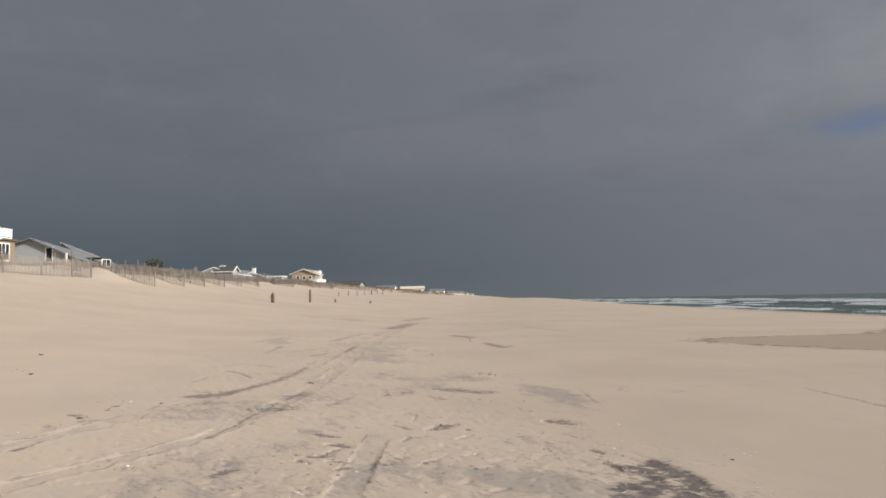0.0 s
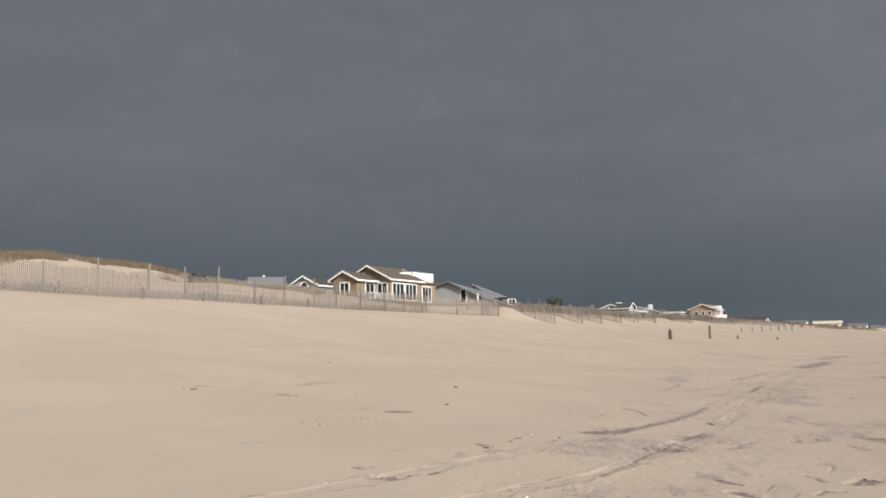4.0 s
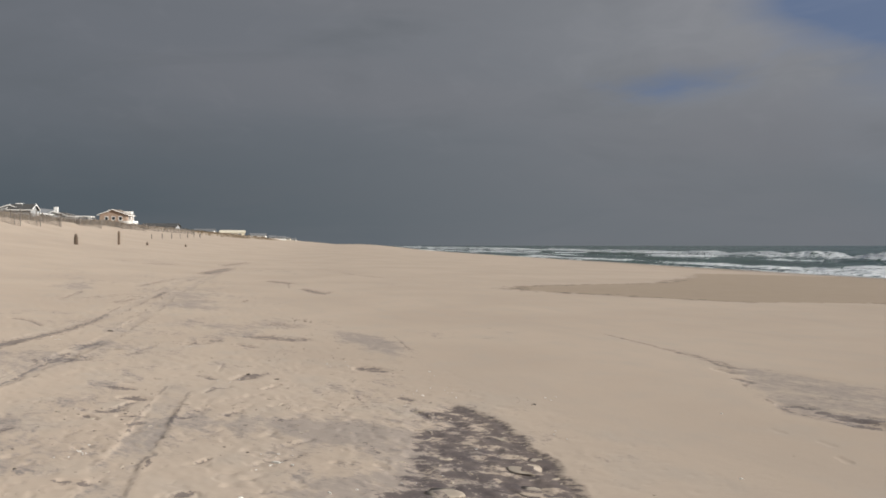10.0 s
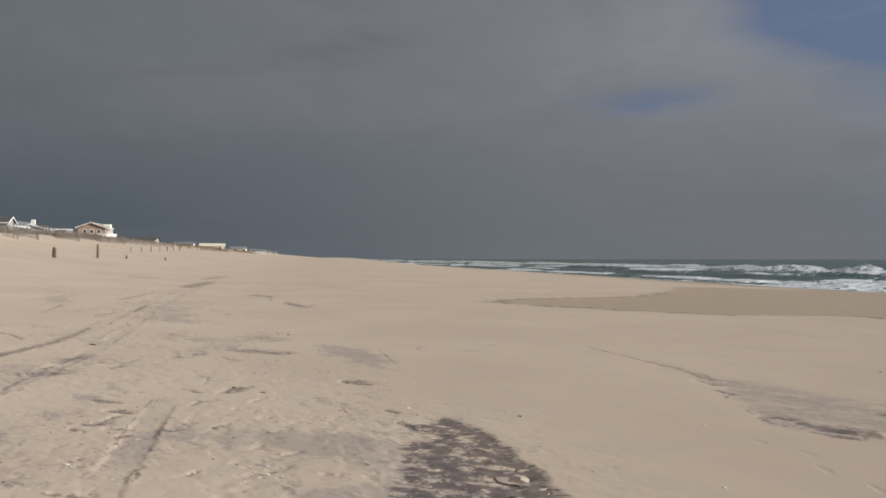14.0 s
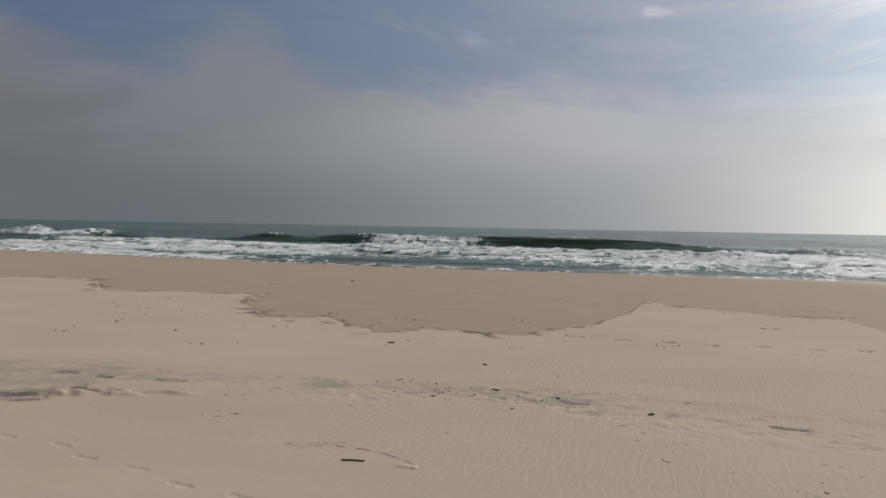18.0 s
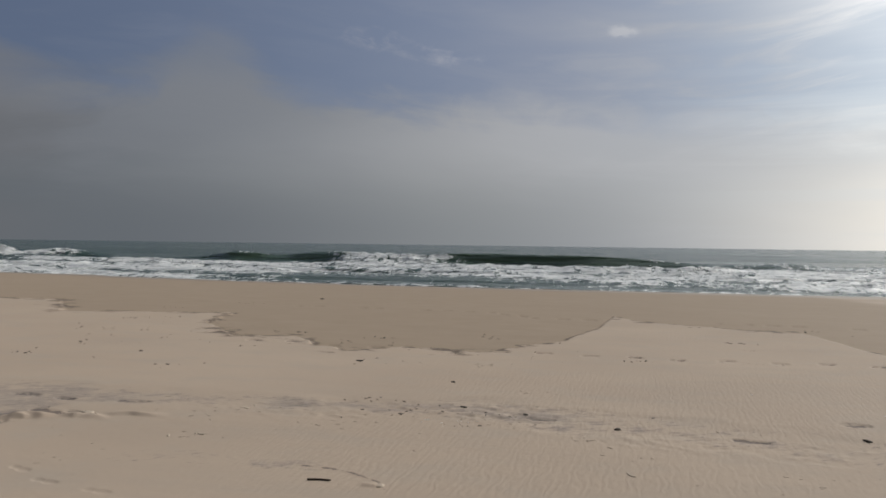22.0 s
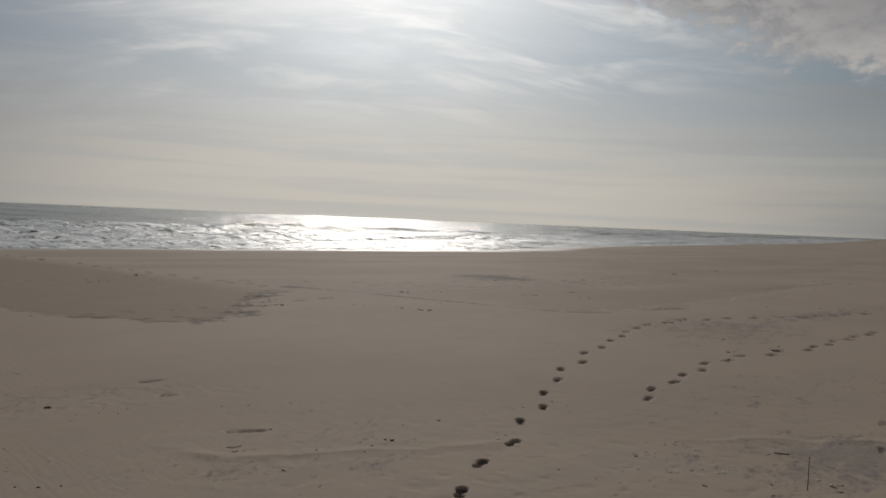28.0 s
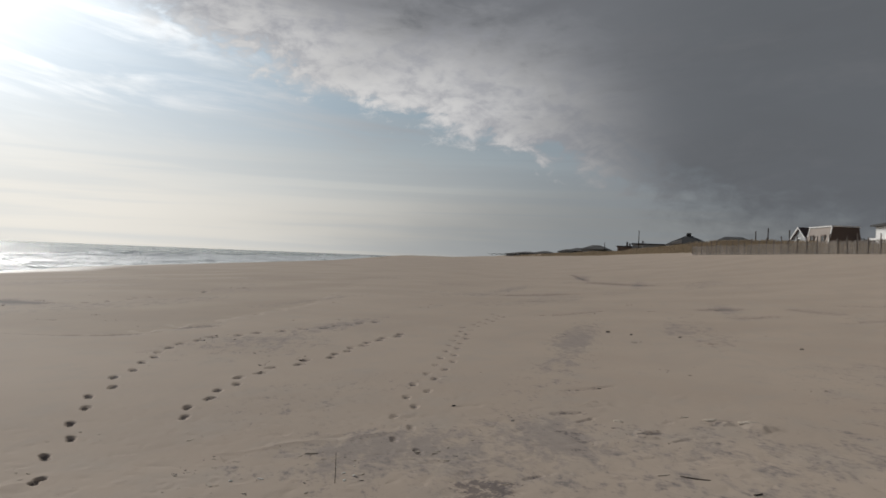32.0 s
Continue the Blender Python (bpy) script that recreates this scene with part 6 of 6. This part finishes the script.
def scraps(name, mat, seed, zones, size, flat, label, category, bend=0.3):
    """Many small angular scraps lying on the sand, as one mesh."""
    rng, p, z = spread(seed, zones)
    verts, faces = [], []
    for (x, y), zz in zip(p, z):
        d = math.hypot(x, y)
        if d < 3.2:
            continue
        s = size * rng.lognormal(0, 0.45)
        a, k = rng.uniform(0, 6.28), rng.uniform(1.2, 3.2) if bend else 1.2
        i = len(verts)
        ring = [(math.cos(t) * k, math.sin(t)) for t in (0.2, 1.3, 2.4, 3.5, 4.4, 5.5)]
        for lift, grow in ((-0.3, 1.0), (flat, 0.75)):
            for u, v in ring:
                u, v = u * grow * rng.uniform(0.7, 1.2), v * grow * rng.uniform(0.7, 1.2)
                w_ = lift * s + bend * s * rng.uniform(-0.2, 0.5) * (lift > 0)
                verts.append((x + s * (u * math.cos(a) - v * math.sin(a)), y + s * (u * math.sin(a) + v * math.cos(a)), zz + w_))
        faces.append(tuple(range(i + 6, i + 12)))
        faces += [(i + j, i + (j + 1) % 6, i + 6 + (j + 1) % 6, i + 6 + j) for j in range(6)]
    me = bpy.data.meshes.new(name)
    me.from_pydata(verts, [], faces)
    me.materials.append(mat)
    return tagged(new(name, me), label, category, kind="stuff")


TRODDEN = [(-9, -1.5, 2.5, 1.2, 90), (-8, 1.0, 2.2, 1.0, 150), (-13, 0.5, 3, 1.5, 110), (-10.5, 2.8, 2, 0.6, 50), (-22, 1.5, 6, 1.6, 60), (-7.5, 2.4, 1.0, 0.6, 60), (-6.2, -2.4, 1.6, 0.8, 50)]
BANKS = [(-5, 6.6, 1.2, 0.3, 26), (-2.6, 7.2, 1.5, 0.5, 40), (0.4, 7.6, 1.6, 0.35, 50), (1.4, 6.8, 1.6, 0.6, 40), (-4.5, 12.0, 2.5, 1.3, 60), (-9, 13.5, 2.5, 1.6, 40), (2.4, 5.4, 0.8, 0.4, 14), (4.2, 4.0, 1.0, 0.4, 16), (0, 5.6, 2.5, 0.5, 20)]
SOUTH = [(5.2, 2.5, 0.8, 0.5, 60), (6.2, 1.6, 1.2, 0.6, 60), (8.0, 0.4, 1.0, 0.5, 36), (10, 1.0, 3, 1.0, 30), (18, -1, 6, 1.8, 40), (16, 10, 4, 1.0, 40), (12, 14, 4, 2.0, 40)]
scraps("wrack_scraps", WEED, 1, [(a, b, c, d, n // 2) for a, b, c, d, n in TRODDEN + SOUTH] + [(a, b, c, d, n // 4) for a, b, c, d, n in BANKS], 0.005, 0.2, "dark dried scraps of seaweed strewn over the sand", "seaweed")
scraps("crust_flakes", CLOD, 2, TRODDEN + BANKS + SOUTH + [(-6.6, 2.5, 1.3, 0.5, 80)], 0.009, 0.15, "broken flakes of pale sand crust", "sand")
scraps("shell_chips", SHELL, 3, [(a, b, c * 1.2, d * 1.3, max(3, n // 6)) for a, b, c, d, n in TRODDEN] + [(-7.2, 3.6, 1.6, 0.8, 16), (-5.2, 2.2, 0.6, 0.4, 12), (-1, 8, 4, 2, 14), (5, 2.4, 2, 1, 12)], 0.0052, 0.5, "small white broken shells scattered on the sand", "shells", 0.1)
scraps("strewn_wrack", WEED, 5, [(18, 9, 6, 2, 50), (24, 3, 7, 2.5, 60), (12, 5.5, 3, 1.2, 30), (30, 13, 7, 3, 50), (15, 13, 4, 2, 50), (12, -1.5, 3, 1.5, 30), (2, 17, 5, 2, 40), (-9, 19, 5, 2, 30), (-22, 3, 7, 2, 50), (-14, -4, 4, 2, 30), (-16, -9, 4, 2, 24)], 0.0095, 0.35, "dark bits of dried wrack scattered over the open sand", "seaweed")
scraps("pebbles", PEBBLE, 4, [(-4.2, 11.6, 2.6, 1.0, 70), (-8, 13.6, 2.0, 1.2, 50), (-1.3, 7.9, 0.8, 0.25, 36), (6, 11, 3, 1.5, 16), (3.4, 4.8, 1.4, 0.5, 12)], 0.008, 0.6, "brown pebbles and shell grit on the sand", "pebbles", 0.1)


def put(ob, x, y, turn=0.0, sink=0.0):
    z = float(marked_z(np.array([float(x)]), np.array([float(y)]))[0][0])
    ob.matrix_world = pose(x, y, z - sink, 0, 0, turn)
    return ob


def stick(x, y, turn, long, r, label, name="driftwood_stick", tilt=0.0):
    bm = bmesh.new()
    n, rng = 7, random.Random(int(x * 100))
    rings = []
    for i in range(n + 1):
        u = i / n
        c = Vector((long * (u - 0.5), 0.06 * long * math.sin(3 * u) * rng.uniform(0.6, 1.2), r * 0.8 + tilt * u))
        k = r * (1.1 - 0.5 * u) * rng.uniform(0.85, 1.1)
        rings.append([bm.verts.new(c + Vector((0, k * math.cos(a), k * math.sin(a)))) for a in (0, 1.05, 2.1, 3.14, 4.2, 5.24)])
    for a, b in zip(rings[:-1], rings[1:]):
        for i in range(6):
            bm.faces.new((a[i], a[(i + 1) % 6], b[(i + 1) % 6], b[i]))
    bm.faces.new(rings[0][::-1]), bm.faces.new(rings[-1])
    return put(tagged(link(name, bm, STICK, None, label, True), category="driftwood"), x, y, turn)


def clump(x, y, size, seed, label="dark tangled clump of dried seaweed on the sand", mat=None, name="seaweed_clump", category="seaweed", squash=0.4, strands=16):
    """A low tangle of bent strands, or a lump of crust."""
    rng = random.Random(seed)
    bm = bmesh.new()
    bmesh.ops.create_icosphere(bm, subdivisions=2, radius=1.0)
    for v in bm.verts:
        k = 1 + 0.55 * noise.noise(v.co * 1.7 + Vector((seed, 0, 0))) + 0.2 * noise.noise(v.co * 4.1)
        v.co = Vector((v.co.x * size * 1.3 * k, v.co.y * size * k, max(-0.2, v.co.z * squash * k) * size))
    for _ in range(strands):
        a, l = rng.uniform(0, 6.28), size * rng.uniform(0.8, 2.0)
        p0, d, side = Vector((0, 0, size * 0.15)), Vector((math.cos(a), math.sin(a), 0)), Vector((-math.sin(a), math.cos(a), 0)) * size * 0.07
        last = None
        for i in range(4):
            c = p0 + d * l * i / 3 + Vector((0, 0, size * (0.35 * math.sin(i * 1.2) * rng.random() - 0.05 * i))) + side * rng.uniform(-2, 2)
            pair = (bm.verts.new(c - side), bm.verts.new(c + side))
            if last:
                bm.faces.new((last[0], last[1], pair[1], pair[0]))
            last = pair
    return put(tagged(link(name, bm, mat or WEED, None, label, True), category=category), x, y, rng.uniform(0, 360), size * 0.05)


stick(-2.05, 5.24, 8, 0.16, 0.008, "short dark driftwood stick lying on the sand")
stick(6.19, -0.47, 75, 0.22, 0.007, "dark forked piece of driftwood half buried in sand")
stick(5.84, -0.86, 130, 0.08, 0.006, "small dark driftwood stub in the sand")
for k, (x, y, s) in enumerate(((-10.9, -3.15, 0.07), (-15.7, -0.32, 0.09), (-8.4, -3.3, 0.05), (-6.7, -2.6, 0.05), (-10.4, 1.4, 0.05), (-0.1, 7.4, 0.06), (-2.0, 9.4, 0.05), (-6.95, 10.75, 0.05), (-9.7, 25.2, 0.14),
                               (1.95, 7.5, 0.06), (2.3, 6.7, 0.05), (19.1, 0.72, 0.12), (18.6, 0.2, 0.08), (18.1, -0.82, 0.08), (15.9, -2.85, 0.07), (10.4, 0.45, 0.05), (8.55, 1.9, 0.05), (-20, -6.5, 0.10), (-16, -5.4, 0.08))):
    clump(x, y, s * 0.45, k + 1, squash=0.7)
for k, (x, y, s) in enumerate(((-5.43, 2.74, 0.13), (-5.12, 2.2, 0.15), (-4.9, 2.55, 0.09), (-5.04, 1.96, 0.11), (-6.34, 2.98, 0.05), (-5.9, 2.3, 0.05), (-6.8, 2.5, 0.05), (-4.5, 2.4, 0.12), (-5.6, 2.95, 0.06))):
    clump(x, y, s, 50 + k, "flat slab of pale sand crust on dark mineral sand", CLOD, "crust_slab", "sand slab", 0.035, 0)
for k, (x, y, s) in enumerate(((8.55, -0.75, 0.10), (8.45, -1.1, 0.12), (8.3, 0.15, 0.07), (6.5, 1.72, 0.07), (-1.62, 5.24, 0.045), (-4.9, 6.7, 0.08))):
    clump(x, y, s * 0.75, 70 + k, "low wind-shaped hummock of sand with a dark crust", CLOD, "sand_hummock", "sand", 0.2, 0)


def reed(x, y, h):
    bm = bmesh.new()
    pole(bm, 0, 0, -0.05, h, 0.0035, 0.002, 5, (0.03, 0.01))
    put(tagged(link("reed_stem", bm, STICK), "single thin dry reed standing upright in the sand", "reed"), x, y)


reed(5.3, 2.0, 0.21)
for k, (x, y, r) in enumerate(((-6.4, 5.3, 0.016), (-9.9, 3.6, 0.018), (-5.3, 0.7, 0.018), (-7.9, -1.9, 0.018), (5.1, 2.7, 0.016), (-4.6, 4.0, 0.014), (2.5, 3.9, 0.016), (-12.6, -2.9, 0.022))):
    bm = bmesh.new()
    bmesh.ops.create_uvsphere(bm, u_segments=12, v_segments=6, radius=1.0)
    for v in bm.verts:
        fan = 1 + 0.06 * math.cos(math.atan2(v.co.y, v.co.x) * 14)
        v.co = Vector((v.co.x * r * fan, v.co.y * r * 0.8 * fan, (v.co.z + 0.1 if v.co.z > 0 else v.co.z * 0.1) * r * 0.45))
    put(tagged(link("clam_shell", bm, SHELL, None, "bleached white clam shell half lying on the sand", True), category="shell", group="shells"), x, y, 40 * k)
